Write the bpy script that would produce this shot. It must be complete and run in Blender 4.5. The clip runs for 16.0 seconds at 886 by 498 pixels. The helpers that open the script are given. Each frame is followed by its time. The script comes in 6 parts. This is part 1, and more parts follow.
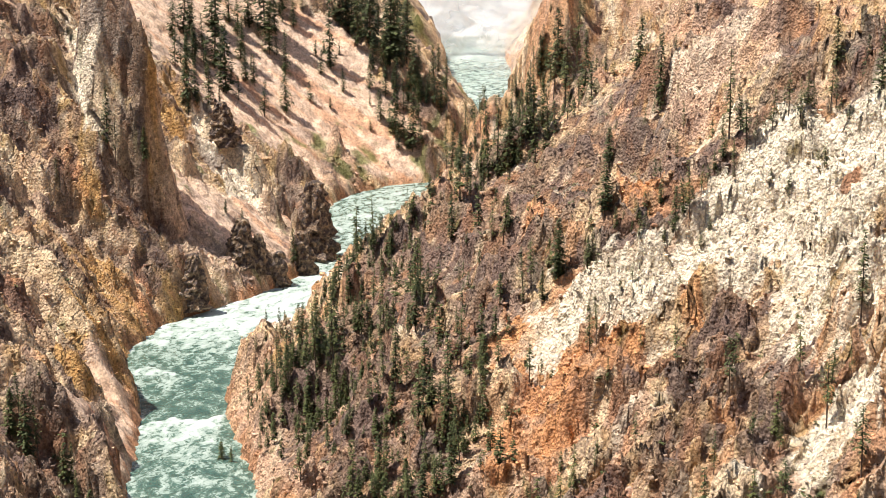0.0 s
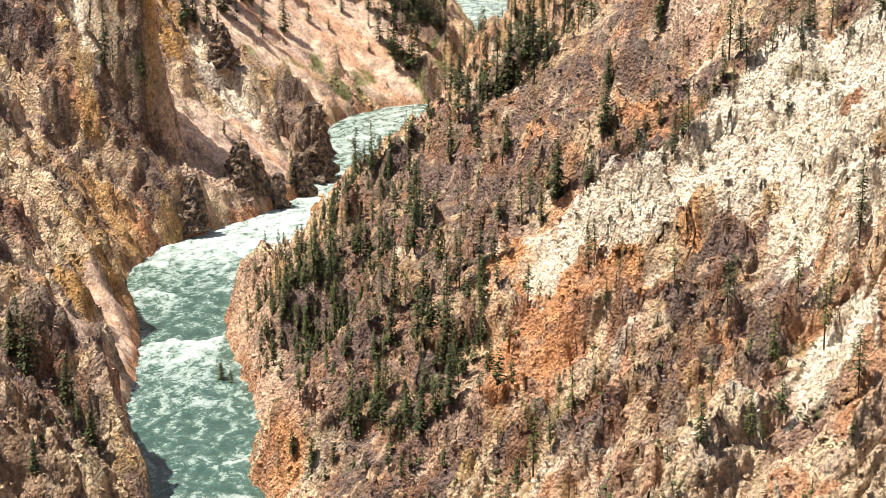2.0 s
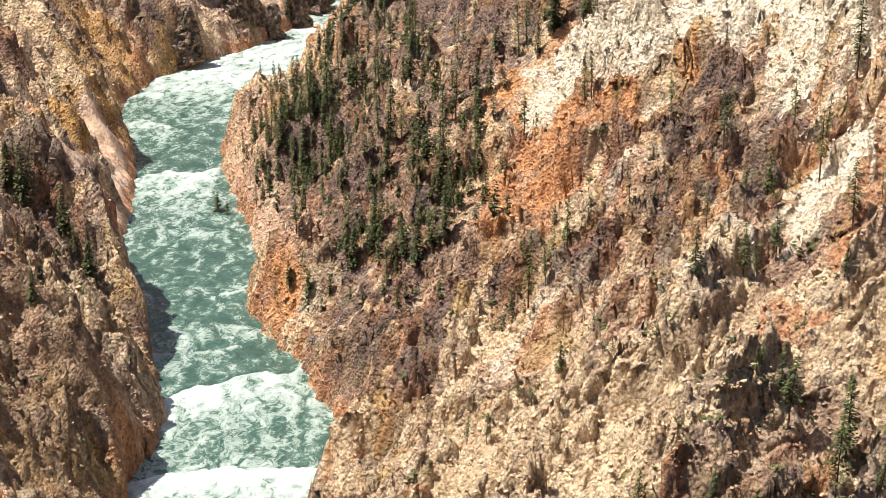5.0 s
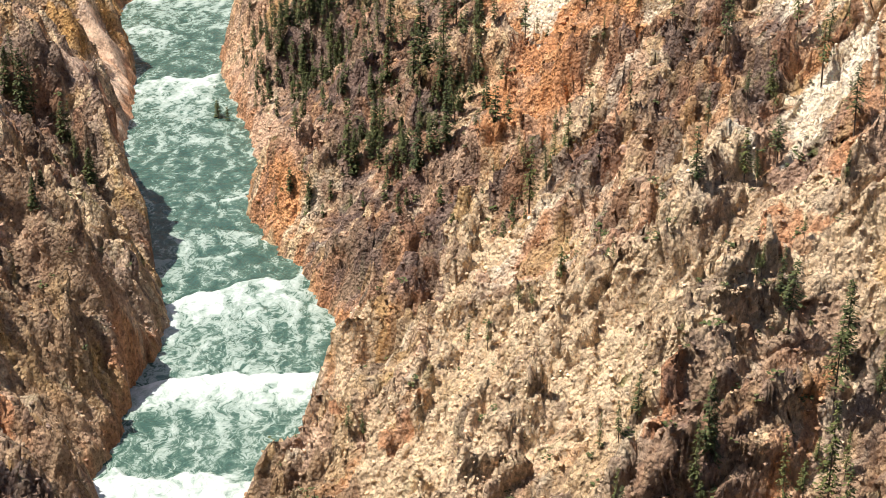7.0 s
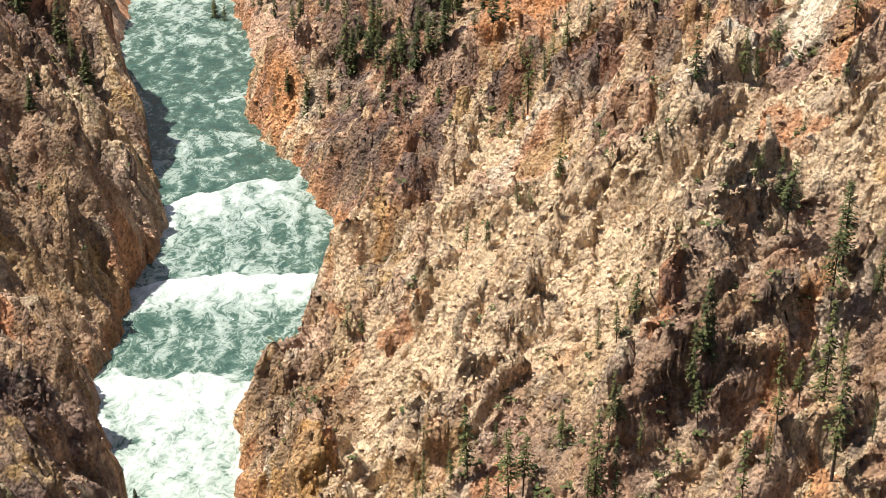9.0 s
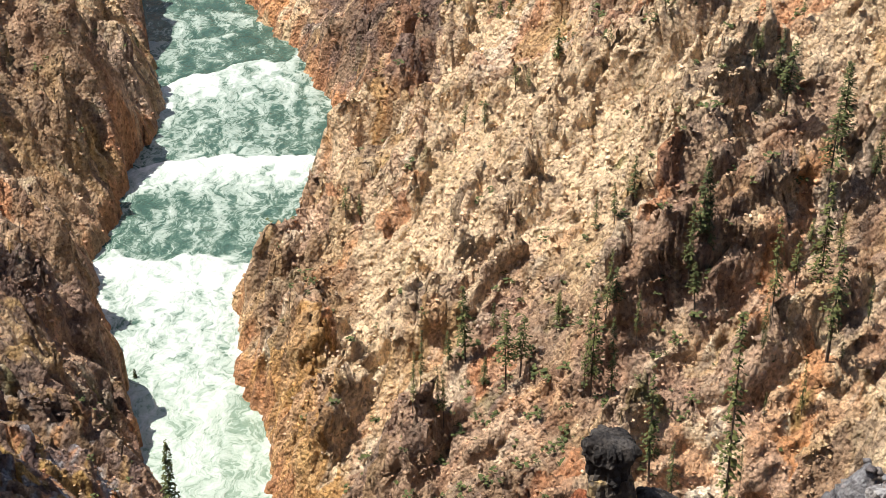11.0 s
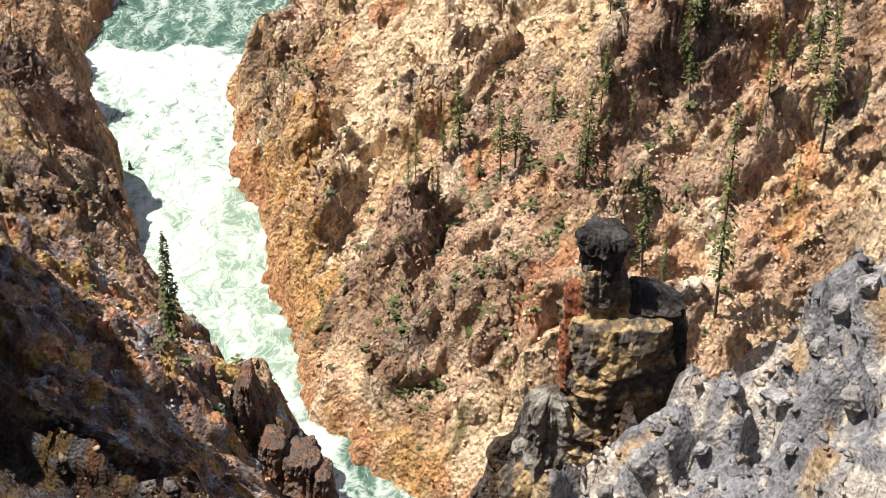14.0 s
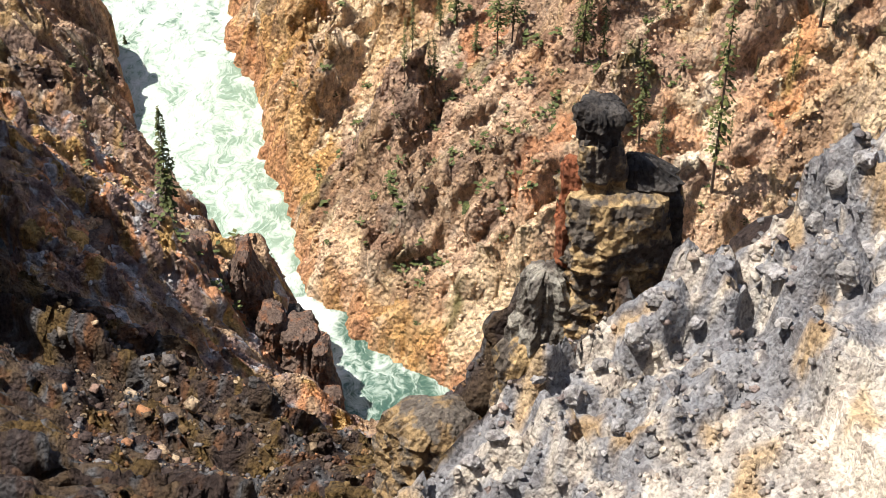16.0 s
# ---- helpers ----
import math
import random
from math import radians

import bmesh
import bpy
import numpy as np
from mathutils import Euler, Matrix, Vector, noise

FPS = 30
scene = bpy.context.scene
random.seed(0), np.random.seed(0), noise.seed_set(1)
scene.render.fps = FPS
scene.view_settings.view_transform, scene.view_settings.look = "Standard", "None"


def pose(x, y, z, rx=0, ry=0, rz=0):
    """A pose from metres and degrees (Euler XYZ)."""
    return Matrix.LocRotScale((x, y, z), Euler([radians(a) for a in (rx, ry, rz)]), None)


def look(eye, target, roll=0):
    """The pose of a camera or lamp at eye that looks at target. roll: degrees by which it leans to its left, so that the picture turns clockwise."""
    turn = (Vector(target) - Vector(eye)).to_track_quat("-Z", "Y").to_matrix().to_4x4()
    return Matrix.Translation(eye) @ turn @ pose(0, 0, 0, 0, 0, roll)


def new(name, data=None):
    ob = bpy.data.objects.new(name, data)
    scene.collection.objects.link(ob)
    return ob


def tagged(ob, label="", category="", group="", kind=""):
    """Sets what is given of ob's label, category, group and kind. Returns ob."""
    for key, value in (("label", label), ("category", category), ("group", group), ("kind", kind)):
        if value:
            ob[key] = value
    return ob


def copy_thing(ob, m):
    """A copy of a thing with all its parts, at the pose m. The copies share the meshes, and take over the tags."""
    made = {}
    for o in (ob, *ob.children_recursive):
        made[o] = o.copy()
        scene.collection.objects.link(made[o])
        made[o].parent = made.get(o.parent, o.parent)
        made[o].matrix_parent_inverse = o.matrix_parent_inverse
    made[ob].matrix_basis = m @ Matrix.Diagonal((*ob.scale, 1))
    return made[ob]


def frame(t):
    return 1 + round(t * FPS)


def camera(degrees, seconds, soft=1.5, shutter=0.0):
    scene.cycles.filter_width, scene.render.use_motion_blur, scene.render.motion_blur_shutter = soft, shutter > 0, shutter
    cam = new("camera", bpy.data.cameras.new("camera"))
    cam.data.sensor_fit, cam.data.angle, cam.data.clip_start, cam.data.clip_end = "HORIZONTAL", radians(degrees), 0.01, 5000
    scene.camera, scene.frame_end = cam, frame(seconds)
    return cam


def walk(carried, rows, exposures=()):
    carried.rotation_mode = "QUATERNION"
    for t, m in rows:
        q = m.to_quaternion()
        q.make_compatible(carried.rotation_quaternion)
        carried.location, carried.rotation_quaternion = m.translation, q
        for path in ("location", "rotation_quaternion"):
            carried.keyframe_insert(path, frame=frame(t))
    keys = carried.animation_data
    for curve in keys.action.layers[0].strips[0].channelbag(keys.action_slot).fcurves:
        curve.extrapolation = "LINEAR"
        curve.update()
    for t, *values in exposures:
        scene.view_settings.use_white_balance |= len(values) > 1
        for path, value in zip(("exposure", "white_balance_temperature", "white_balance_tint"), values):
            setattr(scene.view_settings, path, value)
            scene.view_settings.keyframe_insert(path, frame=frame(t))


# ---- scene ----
cam = camera(28.0, 16.0, soft=0.78)
EYE = 175.0
EXPOSURE = 0.72
# seconds, degrees to the right, pitch, lean
PATH = [
    (0.0, 0.000, -14.000, 0.000),
    (0.5, 0.017, -14.502, -0.005),
    (1.0, 0.037, -15.153, -0.020),
    (1.5, 0.045, -15.779, -0.045),
    (2.0, 0.038, -16.527, -0.035),
    (2.5, 0.032, -17.179, -0.045),
    (3.0, 0.059, -17.928, -0.050),
    (3.5, 0.077, -18.647, -0.067),
    (4.0, 0.085, -19.721, -0.100),
    (4.5, 0.147, -20.736, -0.150),
    (5.0, 0.185, -21.936, -0.175),
    (7.5, 0.181, -25.690, -0.040),
    (8.0, 0.215, -26.511, -0.030),
    (8.5, 0.215, -27.217, -0.030),
    (9.0, 0.220, -28.168, -0.040),
    (11.5, 0.330, -32.951, -0.100),
    (12.0, 0.373, -33.896, -0.090),
    (12.5, 0.394, -34.703, -0.140),
    (13.0, 0.430, -35.935, -0.200),
    (13.5, 0.475, -37.384, -0.170),
    (14.0, 0.522, -38.702, -0.140),
    (14.5, 0.567, -39.906, -0.150),
    (15.0, 0.600, -40.912, -0.140),
    (15.5, 0.645, -41.814, -0.200),
    (16.0, 0.680, -42.724, -0.250),
]
walk(cam, [(t, pose(0, 0, EYE, 90 + pitch, 0, -right) @ pose(0, 0, 0, 0, 0, -lean)) for t, right, pitch, lean in PATH],
     [(0.0, EXPOSURE), (4.0, EXPOSURE), (5.0, EXPOSURE - 0.05), (8.0, EXPOSURE - 0.15), (12.0, EXPOSURE - 0.15), (14.0, EXPOSURE + 0.05), (16.0, EXPOSURE + 0.1)])

world = bpy.data.worlds.new("sky")
scene.world = world
world.use_nodes = True
wn = world.node_tree.nodes
sky = wn.new("ShaderNodeTexSky")
sky.sky_type, sky.sun_disc = "NISHITA", False
SUN_UP, SUN_LEFT = 66.0, 93.0      # degrees above the horizon, degrees left of the view
sky.sun_elevation, sky.sun_rotation = radians(SUN_UP), radians(-SUN_LEFT)
sky.air_density, sky.dust_density = 1.0, 1.5
world.node_tree.links.new(sky.outputs[0], wn["Background"].inputs[0])
wn["Background"].inputs[1].default_value = 0.088
sun = new("sun", bpy.data.lights.new("sun", "SUN"))
sun.data.energy, sun.data.angle, sun.data.color = 5.0, radians(0.53), (1.0, 0.95, 0.88)
to_sun = Vector((-math.sin(radians(SUN_LEFT)) * math.cos(radians(SUN_UP)), math.cos(radians(SUN_LEFT)) * math.cos(radians(SUN_UP)), math.sin(radians(SUN_UP))))
sun.matrix_world = look(400 * to_sun, (0, 0, 0))


# ---- the canyon's form: metres, x across, y up the canyon, z above the river ----
def hashed(ix, iy, seed):
    h = (ix * 374761393 + iy * 668265263 + seed * 974634541) & 0xFFFFFFFF
    h = ((h ^ (h >> 13)) * 1274126177) & 0xFFFFFFFF
    return (h ^ (h >> 16)) & 0xFFFFFFFF


def grain(x, y, seed=0):
    """Gradient noise in two dimensions, about -1 to 1."""
    x, y = np.asarray(x, float), np.asarray(y, float)
    ix, iy = np.floor(x).astype(np.int64), np.floor(y).astype(np.int64)
    fx, fy = x - ix, y - iy
    ux, uy = fx * fx * fx * (fx * (fx * 6 - 15) + 10), fy * fy * fy * (fy * (fy * 6 - 15) + 10)
    out = 0
    for dx in (0, 1):
        for dy in (0, 1):
            a = hashed(ix + dx, iy + dy, seed) * (2 * np.pi / 4294967296)
            w = (ux if dx else 1 - ux) * (uy if dy else 1 - uy)
            out = out + w * (np.cos(a) * (fx - dx) + np.sin(a) * (fy - dy))
    return 1.5 * out


def cloud(x, y, octaves=4, seed=0, keep=0.5):
    out, size = 0, 1.0
    for n in range(octaves):
        out = out + size * grain(x * 2 ** n + 17.3 * n, y * 2 ** n - 9.1 * n, seed + n)
        size *= keep
    return out


def crags(x, y, octaves=4, seed=0):
    """Sharp crested noise, about 0 to 1."""
    out, size, total = 0, 1.0, 0.0
    for n in range(octaves):
        out = out + size * (1 - np.abs(grain(x * 2 ** n + 5.7 * n, y * 2 ** n + 3.3 * n, seed + n))) ** 2
        total += size
        size *= 0.5
    return out / total


def blocks(x, y, seed=0):
    """Jointed rock: a value for each angular block, about -1 to 1, and the depth of the joint round it, 0 to 1."""
    x, y = np.asarray(x, float), np.asarray(y, float)
    ix, iy = np.floor(x).astype(np.int64), np.floor(y).astype(np.int64)
    first, second, value = np.full(x.shape, 9.0), np.full(x.shape, 9.0), np.zeros(x.shape)
    for dx in (-1, 0, 1):
        for dy in (-1, 0, 1):
            h = hashed(ix + dx, iy + dy, seed)
            px, py = ix + dx + 0.1 + 0.8 * (h & 1023) / 1023 - x, iy + dy + 0.1 + 0.8 * ((h >> 10) & 1023) / 1023 - y
            far = np.maximum(np.abs(px), np.abs(py)) + 0.25 * (np.abs(px) + np.abs(py))
            m = far < first
            second = np.where(m, first, np.minimum(second, far))
            value = np.where(m, ((h >> 20) & 1023) / 511.5 - 1, value)
            first = np.where(m, far, first)
    return value, step(0.16, 0.0, second - first)


def step(a, b, v):
    v = np.clip((v - a) / (b - a), 0, 1)
    return v * v * (3 - 2 * v)


def nearest(line, x, y):
    """Distance to a polyline, its third value there, the way along it, and the side (positive to the right of its run)."""
    best, value, along, side = np.full(np.shape(x), 1e12), np.zeros(np.shape(x)), np.zeros(np.shape(x)), np.ones(np.shape(x))
    run = 0.0
    for a, b in zip(line, line[1:]):
        ex, ey = b[0] - a[0], b[1] - a[1]
        long = math.hypot(ex, ey)
        u = np.clip(((x - a[0]) * ex + (y - a[1]) * ey) / (long * long), 0, 1)
        px, py = x - a[0] - u * ex, y - a[1] - u * ey
        d = px * px + py * py
        m = d < best
        best = np.where(m, d, best)
        along = np.where(m, run + u * long, along)
        side = np.where(m, np.sign(ex * -py + ey * px), side)
        if len(a) > 2:
            value = np.where(m, a[2] + u * (b[2] - a[2]), value)
        run += long
    return np.sqrt(best), value, along, side


def within(ring, x, y):
    inside = np.zeros(np.shape(x), bool)
    for a, b in zip(ring, ring[1:] + ring[:1]):
        if a[1] != b[1]:
            inside ^= ((a[1] > y) != (b[1] > y)) & (x < (b[0] - a[0]) * (y - a[1]) / (b[1] - a[1]) + a[0])
    return inside


# the two banks, from the falls down to the reach below the lookout
BANK_LEFT = [(-30, 1400), (-5, 1310), (2, 1200), (8, 1120), (12, 1060), (20, 1000), (26, 930), (22, 880), (13, 848), (-4, 836), (-25, 827), (-43, 806), (-53, 776), (-49, 735),
             (-47, 703), (-55, 658), (-69, 630), (-87, 607), (-97, 593), (-104, 563), (-104, 536), (-91, 501), (-87, 480), (-83, 435),
             (-80, 409), (-76, 391), (-67, 372), (-63, 357), (-58, 338), (-58, 325), (-62, 310), (-60, 292), (-63, 274), (-58, 258),
             (-51, 236), (-46, 217), (-40, 200), (-30, 188), (-22, 175), (-14, 167), (-11, 158), (-9, 147), (0, 139), (30, 132), (90, 120), (500, 60), (1600, 0)]
BANK_RIGHT = [(50, 1400), (45, 1270), (48, 1150), (52, 1060), (54, 1000), (56, 930), (47, 870), (29, 832), (5, 795), (-20, 693), (-40, 626), (-55, 563),
              (-62, 545), (-66, 517), (-63, 494), (-56, 468), (-50, 445), (-46, 423), (-48, 409), (-46, 395), (-40, 379), (-31, 366),
              (-29, 354), (-21, 337), (-20, 330), (-22, 315), (-25, 294), (-27, 281), (-33, 273), (-36, 262), (-33, 250), (-33, 238),
              (-26, 224), (-25, 207), (-20, 197), (-18, 180), (-12, 176), (-7, 168), (2, 162), (8, 156), (30, 158), (90, 150), (500, 100), (1600, 40)]
RIVER_RING = BANK_LEFT + BANK_RIGHT[::-1]

# rock spurs, one an unseen shade caster: fall of the flanks, then the crest's line
SPURS = [
    ("left", 3.0, [(-50, 118, 58), (-35, 112, 63.5), (-29.7, 110, 65.5), (-27.8, 108, 63), (-21.3, 106, 61.6), (-14.3, 104, 61), (-9.5, 102, 56.6), (-5, 99, 51)]),
    ("left", 2.3, [(-59, 150, 52), (-48, 150, 42), (-41, 158, 32.5), (-33.6, 164, 24.3), (-23.3, 166, 21.6), (-20.2, 164, 11.4), (-13.5, 162, 9.3), (-10.7, 158, 1)]),
    ("left", 2.6, [(-85, 240, 40), (-68, 235, 24), (-62.5, 233, 22), (-56.6, 231, 24.4), (-53.5, 228, 14), (-49, 225, 9), (-46, 217, 2)]),
    ("left", 1.4, [(-105, 330, 76), (-84.3, 318, 43.8), (-75.7, 314, 35), (-68, 310, 26), (-64, 306, 13.4), (-61, 302, 2)]),
    ("left", 1.3, [(-114, 400, 67), (-98, 395, 50), (-88.5, 392, 44), (-83, 388, 34), (-73, 372, 21)]),
    ("left", 5.0, [(-124, 642, 137), (-114, 641, 115), (-110, 640, 107), (-104, 640, 91), (-100, 638, 61)]),
    ("left", 1.5, [(-145, 630, 99), (-132, 620, 74), (-118, 612, 51), (-106, 607, 32), (-92, 604, 16), (-87, 602, 4)]),
    ("left", 1.15, [(-128, 512, 52), (-117, 505, 43), (-107, 498, 33), (-97, 490, 18), (-90, 484, 5)]),
    ("left", 1.5, [(-99, 760, 49), (-82, 740, 35), (-62, 720, 27), (-52, 708, 13), (-47, 702, 2)]),
    ("left", 1.3, [(-64, 910, 80), (-52, 900, 66), (-26, 880, 42), (-4, 870, 36), (4, 860, 24), (7, 852, 10)]),
    ("left", 1.0, [(-72, 1250, 102), (-32, 1200, 56), (-9, 1190, 31), (4, 1180, 12)]),
    # unseen fin left of the view, added to cast shade on the near spurs
    ("left", 6.0, [(-66, 60, 90), (-60, 102, 92), (-53, 117, 132), (-55, 130, 113), (-60, 150, 92), (-68, 172, 76), (-88, 205, 62), (-112, 240, 60), (-132, 290, 90)]),
    ("left", 2.2, [(16, 69, 108), (13, 84, 92), (8, 84, 88), (5.5, 84, 83)]),
    ("right", 1.5, [(110, 850, 140), (60, 815, 106), (51, 805, 92), (46, 802, 74), (42, 800, 60), (34, 800, 51), (22, 800, 42), (11, 788, 27), (3, 780, 19), (-5, 760, 16), (-16, 720, 13), (-30, 660, 9)]),
    ("right", 0.95, [(124, 402, 122), (98, 390, 111), (88, 392, 105), (68, 398, 91), (59, 400, 81), (54, 400, 75.5), (42, 403, 67), (30, 405, 61), (22, 405, 55), (12, 400, 46)]),
]
# the grey ledge below the lookout: its outer edge
LEDGE = [(40, 74, 122), (25.8, 68, 122), (21.9, 66, 121.8), (17.8, 65, 119.2), (16.8, 62, 119.3), (14.1, 62, 117.7), (10.5, 60, 116.8), (6.8, 58, 114.3), (3.4, 57, 113), (-0.9, 54, 109), (-6, 50, 103)]

# smooth fans of loose stones: middle and reach
SCREES = [
    (-35, 845, 25), (-60, 870, 38), (-95, 850, 55), (-20, 838, 12), (-110, 800, 40), (-75, 800, 22), (-140, 830, 45), (-70, 668, 16), (-85, 655, 16), (-105, 650, 14), (-64, 690, 8), (-85, 400, 10), (-78, 425, 12), (-88, 470, 12), (-94, 486, 12), (-84, 445, 10),
]


def form(x, y):
    """Height of the canyon's sheet, how much it is crag (0 to 1), how much ledge, and whether it belongs to the left wall."""
    x, y = np.asarray(x, float), np.asarray(y, float)
    wx, wy = x + 5 * grain(x / 31, y / 31, 40) + 1.6 * grain(x / 7, y / 7, 41), y + 5 * grain(x / 31, y / 31, 42) + 1.6 * grain(x / 7, y / 7, 43)
    jx, jy = x + 1.3 * grain(x / 5, y / 5, 141) + 0.8 * grain(x / 1.9, y / 1.9, 143), y + 1.3 * grain(x / 5, y / 5, 142) + 0.8 * grain(x / 1.9, y / 1.9, 144)
    dl, dr = nearest(BANK_LEFT, jx, jy)[0], nearest(BANK_RIGHT, jx, jy)[0]
    wet, left = within(RIVER_RING, jx, jy), dl < dr
    # s runs level along the walls, d up them
    d, s = np.minimum(dl, dr), np.where(left, y + 0.15 * x, 3000 + 230 * np.arctan2(y - 330, 230 - x))
    k = np.where(left, 0.86 + 0.2 * step(650, 300, y), 0.8 + 0.25 * step(860, 950, y))
    z = 2.2 * (1 - np.exp(-d / 1.2)) + k * d + left * step(262, 225, y) * 0.7 * np.minimum(d, 12)
    z = np.minimum(z, 245 + 0.12 * d + 10 * grain(x / 90, y / 90, 3))
    for side, fall, crest in SPURS:
        cx, cy = [p[0] for p in crest], [p[1] for p in crest]
        near = (x > min(cx) - 90) & (x < max(cx) + 90) & (y > min(cy) - 90) & (y < max(cy) + 90)
        if near.any():
            far, top, along, _ = nearest(crest, 0.7 * wx[near] + 0.3 * x[near], 0.7 * wy[near] + 0.3 * y[near])
            flute = (2.6 * (crags(along / 6.5, far / 34, 3, 60) - 0.62) + 1.3 * grain(along / 2.3, far / 11, 64)) * (1.0 if side == "left" else 0.3)
            rise = top - fall * far + step(0, 5, far) * min(fall, 1.6) * flute * np.where(y[near] < 130, 0.8, 1.0)
            z[near] = np.maximum(z[near], np.where(left[near] == (side == "left"), rise, -9))
    # gullies and ribs that run down the slope
    far_off = np.where(y > 840, 0.8, 1.0)
    close = np.where(left, 0.62 + 0.38 * step(110, 260, y), 1.0)
    amount = step(1, 22, d) * far_off * close
    ws, wd = s + 1.6 * grain(x / 14, y / 14, 44) + 0.4 * grain(x / 4.5, y / 4.5, 46), d + 2.5 * grain(x / 17, y / 17, 45)
    scree = np.zeros(x.shape)
    for cx, cy, r in SCREES:
        scree = np.maximum(scree, np.exp(-((x - cx) ** 2 + (y - cy) ** 2) / (r * r)))
    scree = step(0.3, 0.75, scree + 0.25 * grain(x / 9, y / 9, 26))
    amount = amount * (1 - 0.85 * scree)
    z = z + amount * (3.6 * grain(ws / 36, wd / 130, 11) + 4.4 * (crags(ws / 21, wd / 75, 2, 12) - 0.55))
    z = z + amount * np.where(left & (y > 230), 6.0, 0.0) * (crags(ws / 12, wd / 95, 3, 13) - 0.62)
    # outcrops: broken ribs that stand proud as small cliffs, with scree between
    n = 0.75 * cloud(ws / 12, wd / 23, 3, 21) + 0.45 * cloud(wx / 26, wy / 26, 2, 25)
    n = n - 1.5 * scree
    rough = step(-0.12, 0.3, n) - scree
    proud = np.maximum(rough, 0)
    body = step(-0.5, 7.5, d) * (1 + 0.4 * (far_off - 1)) * close
    z = z + body * (3.2 * step(0.02, 0.12, n) + 3.0 * step(0.24, 0.32, n) + 2.4 * step(0.46, 0.54, n) + 1.0 * step(-0.3, -0.2, n))
    calm = (0.5 + 0.5 * proud) * (1 - 0.9 * scree)
    z = z + body * calm * (3.6 * (crags(ws / 7.5, wd / 15, 3, 31) - 0.5) + 2.2 * step(0.05, 0.2, cloud(ws / 4.2, wd / 6.5, 2, 33)))
    z = z + step(-0.5, 1.5, d) * close ** 0.5 * (1 - 0.88 * scree) * (0.55 + 0.45 * proud) * (1.2 * (crags(ws / 3.4, wd / 8, 3, 35) - 0.5) + 1.0 * step(-0.05, 0.25, cloud(ws / 2.8, wd / 9, 2, 37)) + 0.45 * step(0.0, 0.2, grain(wx / 1.1, wy / 1.1, 39)))
    # joints: blocks that stand out or have fallen away
    for wide, tall, throw, which in ((9.0, 17.0, 3.4, 152), (4.6, 8.0, 2.3, 150), (1.9, 3.0, 0.6, 151)):
        value, joint = blocks(ws / wide, wd / tall, which)
        z = z + body * (1 - scree) * (0.3 + 0.7 * proud) * throw * (0.5 * value - 0.35 * joint)
    # strata: ledges in the crags
    for thick, tall, which in ((2.3, 1.1, 38), (1.05, 0.5, 48)):
        lift = z / thick + 1.2 * grain(x / 30, y / 30, which) + 0.35 * grain(x / 6, y / 6, which + 1)
        frac = lift - np.floor(lift)
        z = z + body * (0.35 + 0.65 * proud) * (1 - 0.9 * scree) * tall * (step(0.35, 0.65, frac) - frac)
    # the ledge: scree that falls to the left, cut off at its outer edge
    far, top, along, side = nearest(LEDGE, x, y)
    inner = side < 0
    crest = step(13, 3, far + 3 * grain(x / 6, y / 6, 56))
    slope = top + 0.05 * far + (0.25 + 0.5 * crest) * cloud(x / 1.7, y / 1.7, 4, 51) + crest * (1.7 * step(0.0, 0.2, cloud(x / 4.5, y / 3, 2, 55)) + 2.4 * (crags(x / 3.4, y / 2.6, 3, 57) - 0.6))
    ledge = np.where(inner, slope, top - 2.4 * far + 1.2 * cloud(x / 4, y / 4, 3, 53))
    area = (y < 90) & (x > -14) & (x < 60)
    on = area & (ledge > z)
    z = np.where(on, ledge, z)
    # the lookout's own rim, on which the camera stands
    rim = 173.2 - 1.75 * np.maximum(y - 1.5 + 0.4 * grain(x / 3, y / 3, 61), 0) + 0.25 * cloud(x / 2, y / 2, 3, 62)
    lookout = left & (y < 60) & (rim > z) & (np.abs(x) < 400)
    z = np.where(lookout, rim, z)
    bed = -2.5 * step(0, 3, d) - 0.4
    z = np.where(wet, bed, z)
    return z, rough, on & inner, left, d, s


# ---- stains and beds in the rock: middle and reach, in metres ----
DARK_ROCK = [
    (-26, 477, 21.7), (-14, 512, 16.8), (-1, 417, 17.4), (19, 495, 18.1), (35, 500, 16.2), (25, 438, 16.2), (40, 399, 11.5), (49, 396, 9.8), (66, 418, 8.6),
    (51, 498, 12.1), (-11, 390, 16.5), (62, 345, 8.0), (51, 350, 7.4), (35, 357, 4.5), (85, 426, 8.7), (98, 413, 6.8), (-2, 351, 9.1), (-9, 329, 7.2),
    (14, 333, 5.7), (28, 312, 6.7), (63, 342, 7.9), (44, 316, 6.0), (-14, 340, 7.5), (56, 251, 5.5), (48, 250, 4.4),
]
DARK_ROCK_LOW = [
    (-27, 387, 7.6), (-17, 375, 7.5), (-11, 386, 8.3), (-7, 352, 6.4), (-2, 356, 5.1), (-5, 189, 5.3), (7, 191, 4.5), (14, 177, 4.7), (-5, 191, 4.9),
    (-12, 197, 3.4), (4, 187, 5.7), (-0, 178, 4.8), (-10, 205, 2.6), (50, 225, 5.2), (42, 225, 3.4), (35, 211, 3.7), (41, 208, 5.8), (29, 202, 6.5),
    (18, 211, 5.9), (11, 220, 3.5), (36, 202, 5.7), (10, 209, 5.1), (22, 198, 6.5), (51, 212, 3.8), (57, 216, 4.2), (60, 206, 4.2), (54, 197, 4.1),
    (19, 196, 7.3), (3, 197, 5.8), (-3, 191, 4.9), (28, 199, 5.7), (58, 195, 4.1), (52, 183, 4.1), (-21, 237, 4.3), (-24, 250, 4.5),
]
